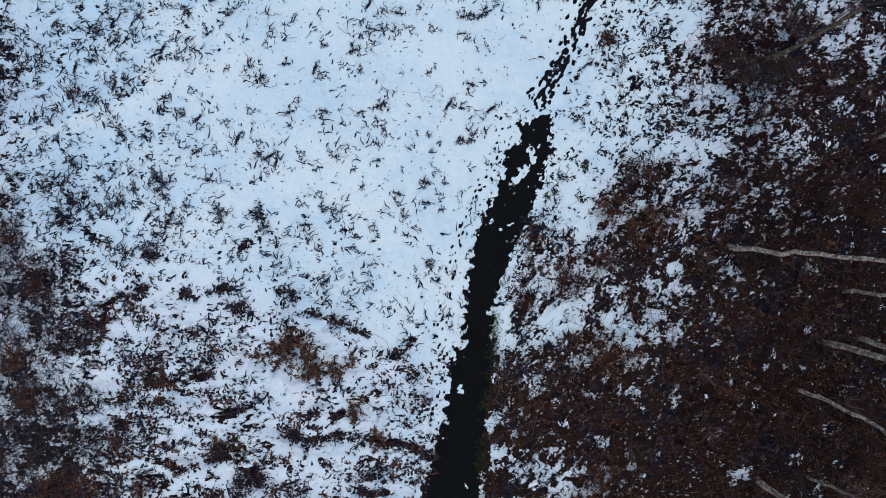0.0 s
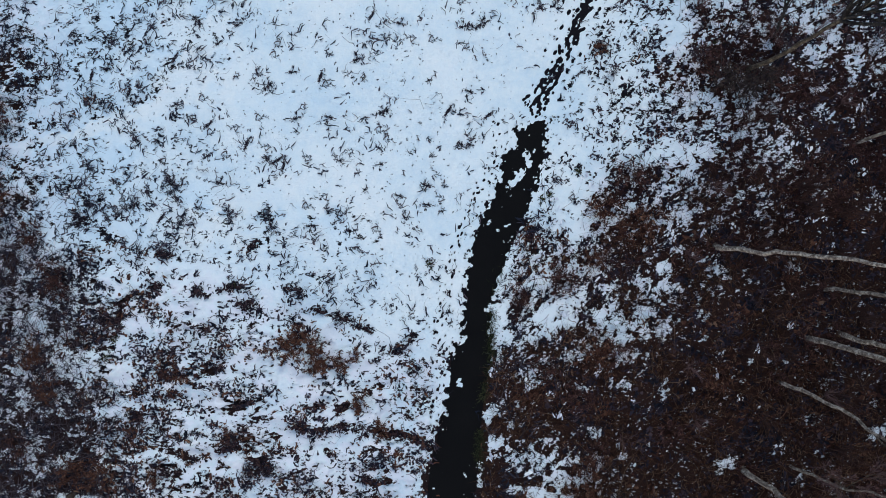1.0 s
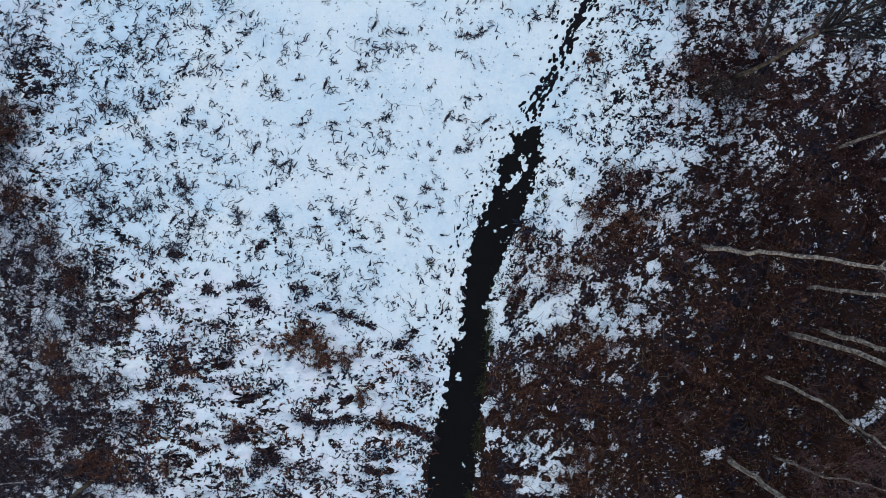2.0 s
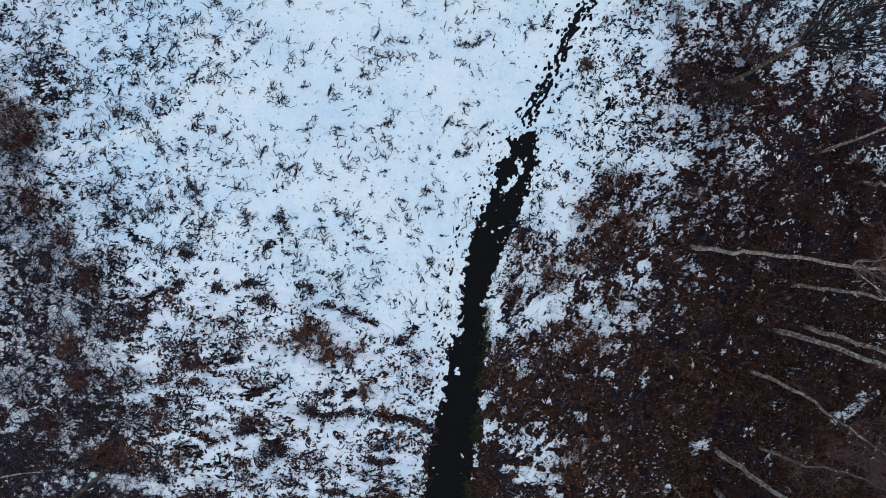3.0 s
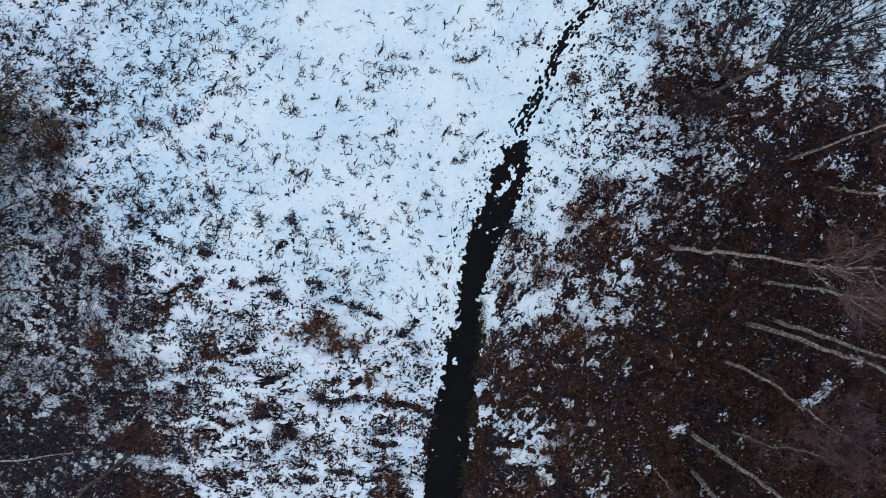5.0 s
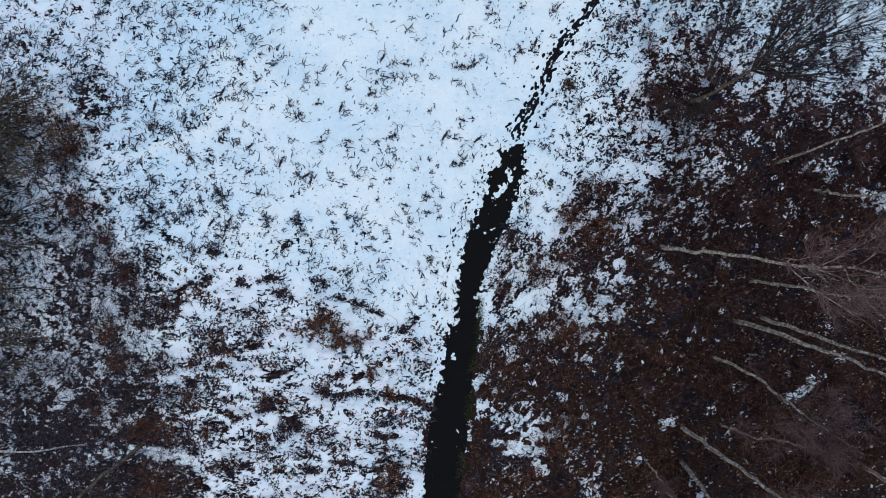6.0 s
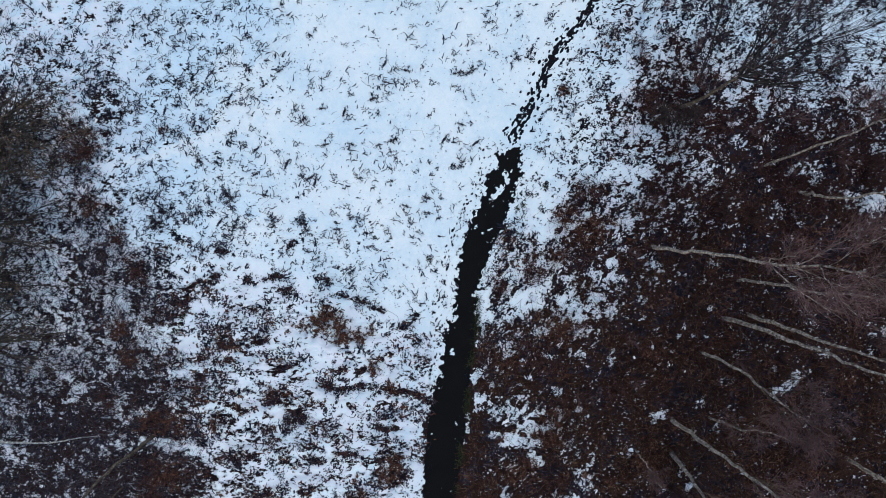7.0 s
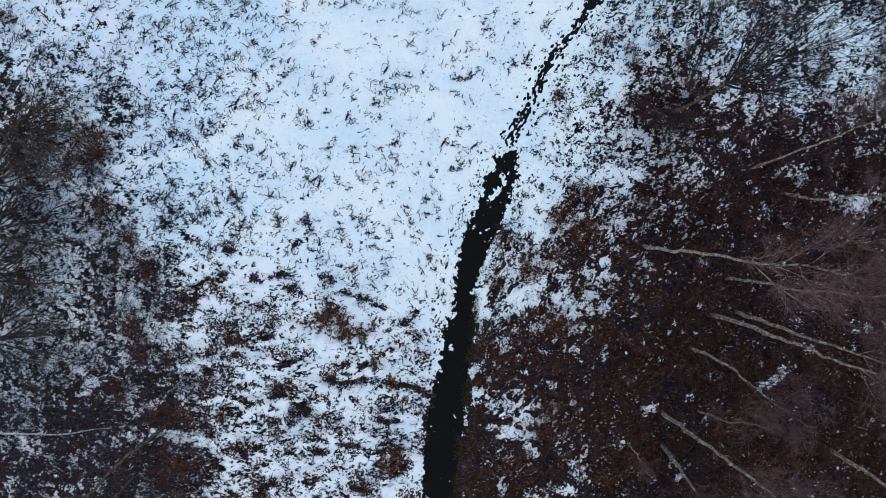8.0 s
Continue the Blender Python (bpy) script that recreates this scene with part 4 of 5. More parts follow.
def leaf_mat(reach, leaves):
    """Broad short dead leaves lying over one another in a ragged heap, longer than wide."""
    heap = rng.normal(0, 1, (7, 2)) * (0.55 * reach, 0.25 * reach)
    at = heap[rng.integers(0, 7, leaves)] + rng.normal(0, 1, (leaves, 2)) * (0.24 * reach, 0.13 * reach)
    length = uni(0.08, 0.21, leaves)
    base = np.concatenate([at, uni(0.0, 0.09, (leaves, 1))], 1)
    lines = curls(base, rng.normal(0.25, 0.7, leaves) + np.pi * rng.integers(0, 2, leaves), length, length * uni(-0.1, 0.5, leaves), rng.normal(0, 0.6, leaves), 4)
    wide = uni(0.045, 0.11, leaves)[:, None] * uni(0.5, 1.4, (leaves, 4)) * np.array([0.7, 1.0, 0.9, 0.3])
    root = tagged(new("leaf_mat"), "mat of sodden purple-brown dead leaves on snow", "dead leaves", "leaf mats on the snow")
    tagged(mesh_object("foliage", *blades(lines, wide, uni(-0.6, 0.6, leaves)), SODDEN, root), kind="stuff")
    for _ in range(3):
        start = np.array([[rng.normal() * 0.3 * reach, rng.normal() * 0.12 * reach, 0.02]])
        stalk = curls(start, rng.normal(0.25, 0.5, 1), uni(0.25, 0.5, 1), uni(0.05, 0.15, 1), rng.normal(0, 0.5, 1), 5)
        mesh_object("stalk", *tubes(stalk, np.linspace(0.012, 0.005, 5)[None], 4), DARK_STEM, root)
    return root


MATS = [leaf_mat(0.30 + 0.07 * k, 34 + 9 * k) for k in range(6)]
fresh = list(MATS)
for cx, cy, a, b, turn, thick in [spot for spot in MATTED if spot[5] > 0.65]:
    c, s = math.cos(radians(turn)), math.sin(radians(turn))
    for _ in range(max(1, round(2.1 * a * b * thick / 0.32))):
        r, w = math.sqrt(rng.random()), rng.uniform(0, 2 * math.pi)
        u, v = 0.85 * a * r * math.cos(w), 0.85 * b * r * math.sin(w)
        px, py = cx + u * c - v * s, cy + u * s + v * c
        m = pose(px, py, float(ground_z(px, py)) - 0.01, 0, 0, turn + rng.normal() * 18 + 180 * rng.integers(0, 2))
        kind = MATS[rng.integers(0, 6)]
        if fresh:
            fresh.pop().matrix_world = m
        else:
            copy_thing(kind, m)


GREENS = [(-18.8, -5.1), (-0.9, -0.7), (-19.0, -6.0), (15.5, 11.9), (7.5, 4.5), (5.9, 3.2), (5.5, 3.0), (-12.1, -1.9)]
green = mesh_object("green_tuft", *tussock_mesh(0.16, 4), OLIVE)
tagged(green, "small dark green plant standing out of the snow", "plant", "green plants in the snow")
for a, b in GREENS[1:]:
    copy_thing(green, pose(a, b, float(ground_z(a, b)), 0, 0, rng.uniform(0, 360)))
green.matrix_world = pose(*GREENS[0], float(ground_z(*GREENS[0])))


def crooked(x, y, az, length, lift, bend, kink, k=5):
    lines = curls(np.stack([x, y, ground_z(x, y) - 0.004], -1), az, length, lift, bend, k)
    jitter = rng.normal(0, 1, (len(x), k, 2)) * (length * kink)[:, None, None]
    jitter[:, 0] = 0
    lines[..., :2] += jitter
    return lines


def boldness(x, y):
    """Where the dead plants are broad-leaved rather than grassy."""
    return np.maximum(smooth(-1.5, 1.5, inside(ROUGH, x, y)), smooth(4, 7, x))


def stem_litter(name, tries, tint, mat, label):
    """The many single stems and leaves that nobody could count, in small knots over clearing and fringes."""
    def chance(x, y):
        d, w = growth(x, y)
        lean = smooth(0.35, 0.85, fbm(x, y, 1.0, 61, 3, 0.8))
        tufts = 1.3 * smooth(0.46, 0.72, fbm(x * 0.62 + y * 0.15, y * 1.25, 1.05, 64, 3, 0.7))
        south = smooth(-1, 2, inside(ROUGH, x, y))
        lean = lean * (1 - south) + tufts * south
        fine = 1 + 0.75 * (1 - np.maximum(south, smooth(3, 6, x)))
        return np.clip(0.95 * fine * d ** 1.15 * (0.12 + lean), 0, 1) * (1 - 0.5 * w) * (inside(PATH, x, y) < -0.1) * tint(x, y, d)
    x, y = scatter(tries, (-36, 36, -21, 21), chance)
    many = rng.integers(1, 7, len(x))
    wide = np.repeat(uni(0.05, 0.24, len(x)), many)
    flow = np.repeat(0.6 + 0.45 * smooth(0, 5, x) + 1.6 * (fbm(x, y, 2.2, 63, 2) - 0.5) + rng.normal(0, 0.5, len(x)), many)
    x, y = np.repeat(x, many), np.repeat(y, many)
    n = len(x)
    off = rng.normal(0, 1, (n, 2)) * wide[:, None]
    x, y = x + off[:, 0] * 1.4, y + off[:, 1] * 0.8
    az = np.where(rng.random(n) < 0.72, flow + rng.normal(0, 0.55, n), uni(0, 2 * np.pi, n))
    pick = rng.random(n)
    stalk, dot = pick < 0.5, (pick >= 0.5) & (pick < 0.95)
    length = np.where(stalk, uni(0.14, 0.36, n), np.where(dot, uni(0.07, 0.18, n), uni(0.35, 0.75, n)))
    width = np.where(stalk, uni(0.04, 0.105, n), np.where(dot, uni(0.06, 0.13, n), uni(0.014, 0.026, n)))
    thick = growth(x, y)[0]
    bold = boldness(x, y)
    width, length = width * (0.82 + 0.18 * bold) * (0.9 + 0.9 * thick * bold), length * (1.55 - 0.55 * bold)
    lines = crooked(x, y, az, length, length * uni(0.05, 0.5, n), rng.normal(0, 0.5, n), 0.12, 4)
    v, q = blades(lines, width[:, None] * uni(0.4, 1.5, (n, 4)) * np.array([0.8, 1.0, 0.9, 0.35]), uni(-0.7, 0.7, n))
    tagged(mesh_object(name, v, q, mat), label, "dead grass", kind="stuff")


stem_litter("dead_stems", 78000, lambda x, y, d: boldness(x, y), DARK_STEM, "scattered dark dead stems and leaves on snow")
stem_litter("dead_grass_stalks", 46000, lambda x, y, d: 1 - boldness(x, y), GREY_STEM, "thin grey-blue dead grass stalks lying on snow")
x, y = scatter(4600, (-22, 12, -8, 20), lambda x, y: 0.75 * smooth(0.2, 0.7, fbm(x, y, 2.5, 81, 3)) * (growth(x, y)[1] < 0.4) * (inside(PATH, x, y) < -0.1))
n = len(x)
length = uni(0.04, 0.11, n)
speck = blades(crooked(x, y, uni(0, 2 * np.pi, n), length, length * 0.4, rng.normal(0, 0.5, n), 0.1, 3), length[:, None] * uni(0.35, 0.75, n)[:, None] * np.array([0.7, 1.0, 0.5]), uni(-0.6, 0.6, n))
tagged(mesh_object("grass_tips", *speck, DARK_STEM), "tiny dark grass tips showing through the snow", "dead grass", kind="stuff")
stem_litter("rusty_stems", 60000, lambda x, y, d: smooth(0.3, 0.45, d) * smooth(-24, -19, x) * np.maximum(smooth(0.55, 0.78, fbm(x * 0.6, y * 1.2, 1.7, 66, 2)) * (1 - 0.6 * smooth(1, 4, y)), 0.75 * smooth(-3, -5, y) * (x < 1)), RUST, "scattered rust-brown dead stems on snow")


y = uni(-21, 1, 5200)
x = np.interp(y, [p[1] for p in PATH_EAST], [p[0] for p in PATH_EAST]) + rng.normal(0.08, 0.16, len(y))
keep = rng.random(len(y)) < smooth(0.25, 0.6, fbm(x, y, 1.2, 83, 2)) * smooth(1, -8, y)
x, y = x[keep], y[keep]
n = len(x)
length = uni(0.08, 0.24, n)
verge = blades(crooked(x, y, uni(0, 2 * np.pi, n), length, length * uni(0.3, 0.9, n), rng.normal(0, 0.5, n), 0.08, 4), uni(0.012, 0.03, n)[:, None] * np.array([1.0, 0.9, 0.7, 0.2]), uni(-0.8, 0.8, n))
tagged(mesh_object("verge_grass", *verge, OLIVE), "short dark olive grass along the path's edge", "grass", kind="stuff")


# ---- undergrowth ----
rng = np.random.default_rng(12)


def tangle(name, x, y, mat, label, category, reach, thick, high):
    n = len(x)
    length = uni(0.35, 1.0, n) * reach
    base = np.stack([x, y, ground_z(x, y) - 0.02], -1)
    lines = curls(base, uni(0, 2 * np.pi, n), length, length * uni(0.15, 0.8, n) * high, rng.normal(0, 0.5, n), 3)
    r = uni(0.5, 1.0, n)[:, None] * thick * np.array([1.0, 0.85, 0.3])
    v, q = tubes(lines, r, 3)
    tagged(mesh_object(name, v, q, mat), label, category, kind="stuff")


def leaf_layer(name, x, y, mat, label, category, low, high):
    n = len(x)
    length = uni(0.10, 0.30, n)
    base = np.stack([x, y, ground_z(x, y) + uni(low, high, n)], -1)
    lines = curls(base, uni(0, 2 * np.pi, n), length, length * uni(-0.3, 0.4, n), rng.normal(0, 0.5, n), 3)
    w = uni(0.02, 0.06, n)[:, None] * np.array([0.5, 1.0, 0.3])
    v, q = blades(lines, w, uni(-0.8, 0.8, n))
    tagged(mesh_object(name, v, q, mat), label, category, kind="stuff")


def wood_chance(x, y):
    d, w = growth(x, y)
    return np.clip(w * (0.04 + 1.05 * smooth(0.36, 0.66, fbm(x, y, 1.1, 71, 3))), 0, 1) * (inside(PATH, x, y) < -0.15) * (0.07 + 0.93 * smooth(0.7, 0.3, cover_at(x, y)))


x, y = scatter(46000, (2, 36, -21, 19), lambda x, y: wood_chance(x, y) * (inside(PATH, x, y) < -0.55))
tangle("bramble_tangle", x, y, UNDERGROWTH, "tangled brown bramble canes over the woodland floor", "brambles", 1.35, 0.013, 0.7)
x, y = scatter(9000, (2, 36, -21, 12), lambda x, y: wood_chance(x, y) * smooth(0.42, 0.64, fbm(x, y, 2.4, 73, 2)) * smooth(8, 2, y) * (inside(PATH, x, y) < -1.0))
tangle("straw_canes", x, y, STRAW, "long thin straw-coloured dead canes over brambles", "dead canes", 1.9, 0.011, 0.45)
x, y = scatter(20000, (2, 36, -21, 12), lambda x, y: wood_chance(x, y) * smooth(0.48, 0.68, fbm(x, y, 2.4, 74, 2)) * smooth(5, 0, y))
leaf_layer("bracken_litter", x, y, RUST, "rust-red dead bracken fronds lying among brambles", "dead bracken", 0.05, 0.35)
x, y = scatter(64000, (2, 36, -21, 19), wood_chance)
leaf_layer("bramble_leaves", x, y, UNDERGROWTH, "withered brown leaves caught in the brambles", "dead leaves", 0.03, 0.4)
x, y = scatter(36000, (-38, -17, -21, 14), lambda x, y: np.clip(1.6 * growth(x, y)[1], 0, 1) * (1 - 0.5 * smooth(-25.5, -28, x) * smooth(-8, -5, y)))
tangle("twiggy_undergrowth", x, y, DARK_TWIG, "dark bare twigs rising from snowy woodland floor", "undergrowth", 0.9, 0.017, 0.9)
x, y = scatter(36000, (-36, -15, -21, 14), wood_chance)
leaf_layer("withered_leaves", x, y, DULL_LEAF, "withered brown leaves under the bare trees", "dead leaves", 0.02, 0.3)


def snow_clumps():
    """Small pads of snow caught on brambles and grass, in ragged groups."""
    def chance(x, y):
        d, w = growth(x, y)
        return w * np.clip((1.08 - d) * smooth(0.35, 0.8, fbm(x, y, 1.1, 91, 3, 0.75)) * (1 - 0.6 * smooth(-7, -10.5, y) * smooth(2, 4, x)) * (1 + 0.35 * smooth(-2, 1, y)) * (1 - 0.55 * smooth(9, 12, x) * smooth(1, -2, y)) + 0.33 * ovals(x, y, SNOW_BAND + SNOW_IN_BRAMBLES + SNOW_BY_PATH, 94), 0, 1) * (inside(PATH, x, y) < -0.1)
    x, y = scatter(36000, (-36, 36, -21, 21), chance)
    many = rng.integers(1, 8, len(x))
    high = np.repeat(ground_z(x, y) + uni(0.02, 0.3, len(x)), many)
    big = np.repeat(uni(0.5, 1.25, len(x)), many)
    turn = np.repeat(0.95 + rng.normal(0, 0.5, len(x)), many)
    x, y = np.repeat(x, many), np.repeat(y, many)
    n, sides = len(x), 6
    size = (0.02 + 0.05 * rng.random(n) ** 1.7) * big
    x, y = x + rng.normal(0, 0.10, n) * big, y + rng.normal(0, 0.10, n) * big
    turn = turn + rng.normal(0, 0.4, n)
    long = uni(0.9, 3.4, n)
    a = np.arange(sides) / sides * 2 * np.pi
    r = size[:, None] * uni(0.3, 1.6, (n, sides))
    u, v = r * np.cos(a) * long[:, None], r * np.sin(a)
    c, s = np.cos(turn)[:, None], np.sin(turn)[:, None]
    slope = rng.normal(0, 0.3, (n, 2))
    px, py = u * c - v * s, u * s + v * c
    rim = np.stack([x[:, None] + px, y[:, None] + py, high[:, None] + px * slope[:, :1] + py * slope[:, 1:]], -1)
    top = np.stack([x, y, high + size * 0.5], -1)[:, None]
    verts = np.concatenate([rim, top], 1).reshape(-1, 3)
    j = np.arange(sides)
    one = np.stack([j, (j + 1) % sides, np.full(sides, sides)], -1)
    faces = (np.arange(n)[:, None, None] * (sides + 1) + one).reshape(-1, 3)
    tagged(mesh_object("snow_clumps", verts, faces, CAUGHT_SNOW), "small clumps of snow caught on brambles and grass", "snow", kind="stuff")


snow_clumps()


# ---- shrubs ----
rng = np.random.default_rng(13)


def grow(starts, dirs, length, bend_up, wiggle, k):
    """Lines from starts along dirs that bend upward (or droop) and wander."""
    s = np.linspace(0, 1, k)[None, :, None]
    n = len(starts)
    line = starts[:, None] + length[:, None, None] * (s * dirs[:, None] + s * s * np.array([0, 0, 1.0]) * bend_up)
    wander = np.cumsum(rng.normal(0, 1, (n, k, 3)), axis=1)
    wander -= wander[:, :1]
    return line + wander * (wiggle * length)[:, None, None] / k


def sprout(lines, radii, each, span, angle, length, bend_up, wiggle, k, ratio=0.6):
    """Side shoots on lines: each per line, within span of its length."""
    n, kk = lines.shape[:2]
    t = uni(span[0], span[1], (n, each))
    f = t * (kk - 1)
    i = np.minimum(f.astype(int), kk - 2)
    u = (f - i)[..., None]
    row = np.arange(n)[:, None]
    start = lines[row, i] * (1 - u) + lines[row, i + 1] * u
    tang = lines[row, i + 1] - lines[row, i]
    tang /= np.linalg.norm(tang, axis=2, keepdims=True) + 1e-9
    v = rng.normal(0, 1, tang.shape)
    v -= (v * tang).sum(2, keepdims=True) * tang
    v /= np.linalg.norm(v, axis=2, keepdims=True) + 1e-9
    a = np.radians(angle) * uni(0.7, 1.3, (n, each))[..., None]
    d = np.cos(a) * tang + np.sin(a) * v
    r0 = (radii[row, i] * (1 - u[..., 0]) + radii[row, i + 1] * u[..., 0]) * ratio
    ln = length * uni(0.6, 1.2, (n, each)) * (1 - 0.5 * t)
    out = grow(start.reshape(-1, 3), d.reshape(-1, 3), ln.ravel(), bend_up, wiggle, k)
    return out, r0.reshape(-1, 1) * np.linspace(1, 0.25, k)[None]


def shrub(name, label, radius, height, canes, stem_mat, leaf_mat, leaves):
    root = tagged(new(name), label, "shrub", "shrubs at the wood's edge")
    a = uni(0, 2 * np.pi, canes)
    start = np.stack([0.12 * radius * np.cos(a), 0.12 * radius * np.sin(a), np.full(canes, -0.03)], -1)
    out = uni(0.2, 1.0, canes)
    d = np.stack([out * np.cos(a) * radius, out * np.sin(a) * radius, height * uni(0.8, 1.6, canes)], -1)
    ln = np.ones(canes)
    stems = grow(start, d, ln, -0.55 * height, 0.18, 5)
    r = uni(0.010, 0.018, canes)[:, None] * np.linspace(1, 0.4, 5)
    for j in range(6):
        mesh_object("cane", *tubes(stems[j:j + 1], r[j:j + 1] * 1.2, 5), stem_mat, root)
    side, sr = sprout(stems, r, 3 if height < 2 else 6, (0.25, 1.0), 50, radius * 0.45, -0.1, 0.25, 3)
    tagged(mesh_object("twig_mass", *joined(tubes(stems[6:], r[6:], 3), tubes(side, sr, 3)), stem_mat, root), kind="stuff")
    if leaves:
        pick = side[rng.integers(0, len(side), leaves), rng.integers(0, 3, leaves)]
        ll = uni(0.07, 0.17, leaves)
        lines = curls(pick, uni(0, 2 * np.pi, leaves), ll, ll * uni(-0.4, 0.3, leaves), rng.normal(0, 0.5, leaves), 3)
        tagged(mesh_object("foliage", *blades(lines, uni(0.03, 0.07, leaves)[:, None] * np.array([0.5, 1, 0.3]), uni(-0.8, 0.8, leaves)), leaf_mat, root), kind="stuff")
    return root


BUSHES = [
    shrub("bracken_clump", "rust-brown dead bracken clump sunk in snow", 1.0, 0.45, 34, RUST, RUST, 340),
    shrub("bracken_clump", "rust-brown dead bracken clump sunk in snow", 0.75, 0.40, 28, RUST, RUST, 300),
    shrub("bramble_bush", "brown bramble bush with withered leaves", 0.9, 0.7, 34, UNDERGROWTH, PURPLE_LEAF, 330),
    shrub("bramble_bush", "brown bramble bush with withered leaves", 1.2, 0.9, 40, UNDERGROWTH, RUST, 330),
    shrub("bare_shrub", "bare dark shrub with thin upright twigs", 0.8, 1.5, 34, TWIG, TWIG, 0),
    shrub("bare_shrub", "bare dark shrub with thin upright twigs", 0.6, 1.2, 26, DARK_TWIG, DARK_STEM, 60),
]
BUSHES.append(shrub("sapling_clump", "thin bare saplings with reddish twigs", 0.75, 2.6, 22, SAPLING, SAPLING, 0))
BUSHES.append(shrub("bramble_bush", "low olive-brown bush with dull withered leaves", 1.0, 0.8, 34, DARK_TWIG, DULL_LEAF, 420))
PLACED = [(15.7, 9.7, 7, 1.3), (16.8, 9.1, 7, 1.2), (17.9, 9.8, 7, 1.1), (-30.2, 7.6, 7, 1.2), (-31.6, 6.2, 7, 1.2), (-28.6, 6.4, 7, 1.0), (-7.9, -5.3, 0, 1.2), (-7.0, -5.9, 1, 1.2), (-8.9, -5.6, 1, 1.1), (-8.3, -4.5, 1, 0.8), (-5.9, -6.2, 1, 0.9), (-5.1, -5.9, 1, 0.7), (-9.9, -5.7, 1, 0.7), (-7.4, -6.6, 1, 0.8), (-4.8, -8.4, 1, 0.9), (-3.6, -10.1, 1, 0.9), ]
PLACED += [(-10.5, -12.3, 0, 0.9), (-14.9, -6.9, 1, 0.9), (-12.4, -10.5, 1, 0.8), (-8.2, -2.3, 5, 0.7), (-6.0, -3.8, 5, 0.8), (-23.6, -5.7, 0, 1.2), (-19.1, -12.6, 0, 1.1), (9.0, 2.4, 3, 1.0), (4.2, -2.7, 2, 0.7), (-16.3, -12.6, 1, 0.8),
]
PLACED += [(-11.0, -10.7, 0, 0.9), (-3.7, -16.0, 0, 1.1), (-3.2, -15.2, 1, 0.9), (-5.8, -17.7, 0, 0.8), (-25.9, 7.6, 2, 1.35), (-26.6, 6.8, 2, 1.2), (-27.3, 8.6, 3, 1.0), (-25.6, 3.2, 3, 1.0), (-23.7, 1.0, 2, 1.0), (-22.4, -1.3, 2, 1.1), (-22.0, -2.2, 2, 0.9), (-32.6, 7.2, 3, 1.0), (9.0, 11.6, 1, 0.6), (9.6, 10.2, 5, 0.7), (-22.5, -7.8, 0, 1.1), (-20.9, -12.6, 0, 1.2), (-24, -11, 2, 1.0)]
PLACED += [(-34, 18, 5, 1.3), (-33, 17.4, 5, 1.2), (-20, -16, 0, 1.4), (-18.8, -16.8, 0, 1.2), (-21, -17.4, 2, 1.1), (10.5, 1.2, 0, 1.1), (8.2, -5.9, 0, 1.1), (5.5, -6.5, 2, 1.0), (4.6, -8.5, 0, 0.9), (7.5, -8.2, 2, 1.1)]
x, y = scatter(1500, (4, 34, -19, 14), lambda x, y: 0.06 * (growth(x, y)[1] > 0.75))
PLACED += [(a, b, int(rng.choice([0, 2, 2, 3, 3, 4, 4] if b < 2 else [2, 2, 4, 5])), rng.uniform(0.7, 1.25)) for a, b in zip(x, y)]
x, y = scatter(700, (-34, -17, -19, 12), lambda x, y: 0.06 * (growth(x, y)[1] > 0.45))
PLACED += [(a, b, int(rng.choice([2, 4, 5, 5, 5, 5])), rng.uniform(0.7, 1.2)) for a, b in zip(x, y)]
x, y = scatter(300, (12, 34, 12, 19), lambda x, y: 0.12 + 0 * x)
PLACED += [(a, b, int(rng.choice([4, 5, 5])), rng.uniform(0.7, 1.1)) for a, b in zip(x, y)]
x, y = scatter(420, (16, 36, -17, 8), lambda x, y: 0.2 * (growth(x, y)[1] > 0.8))
PLACED += [(a, b, 6, rng.uniform(0.7, 1.3)) for a, b in zip(x, y)]
FEET = ((15.1, 0.3), (21.2, -2.2), (20.1, -4.8), (21.9, -4.5), (18.4, -7.2), (16.4, -12.0), (23.1, 6.0), (25.4, 4.2), (17.1, 10.2), (28.6, -14.6))
PLACED += [(a, b, 2, 0.85) for a, b in FEET]
used = set()
for a, b, kind, size in PLACED:
    m = pose(a, b, float(ground_z(np.array(a), np.array(b))), 0, 0, rng.uniform(0, 360)) @ Matrix.Scale(size, 4)
    if kind in used:
        ob = copy_thing(BUSHES[kind], m)
        ob.scale = (size, size, size)
    else:
        used.add(kind)
        BUSHES[kind].matrix_world = m


# ---- trees ----
rng = np.random.default_rng(14)


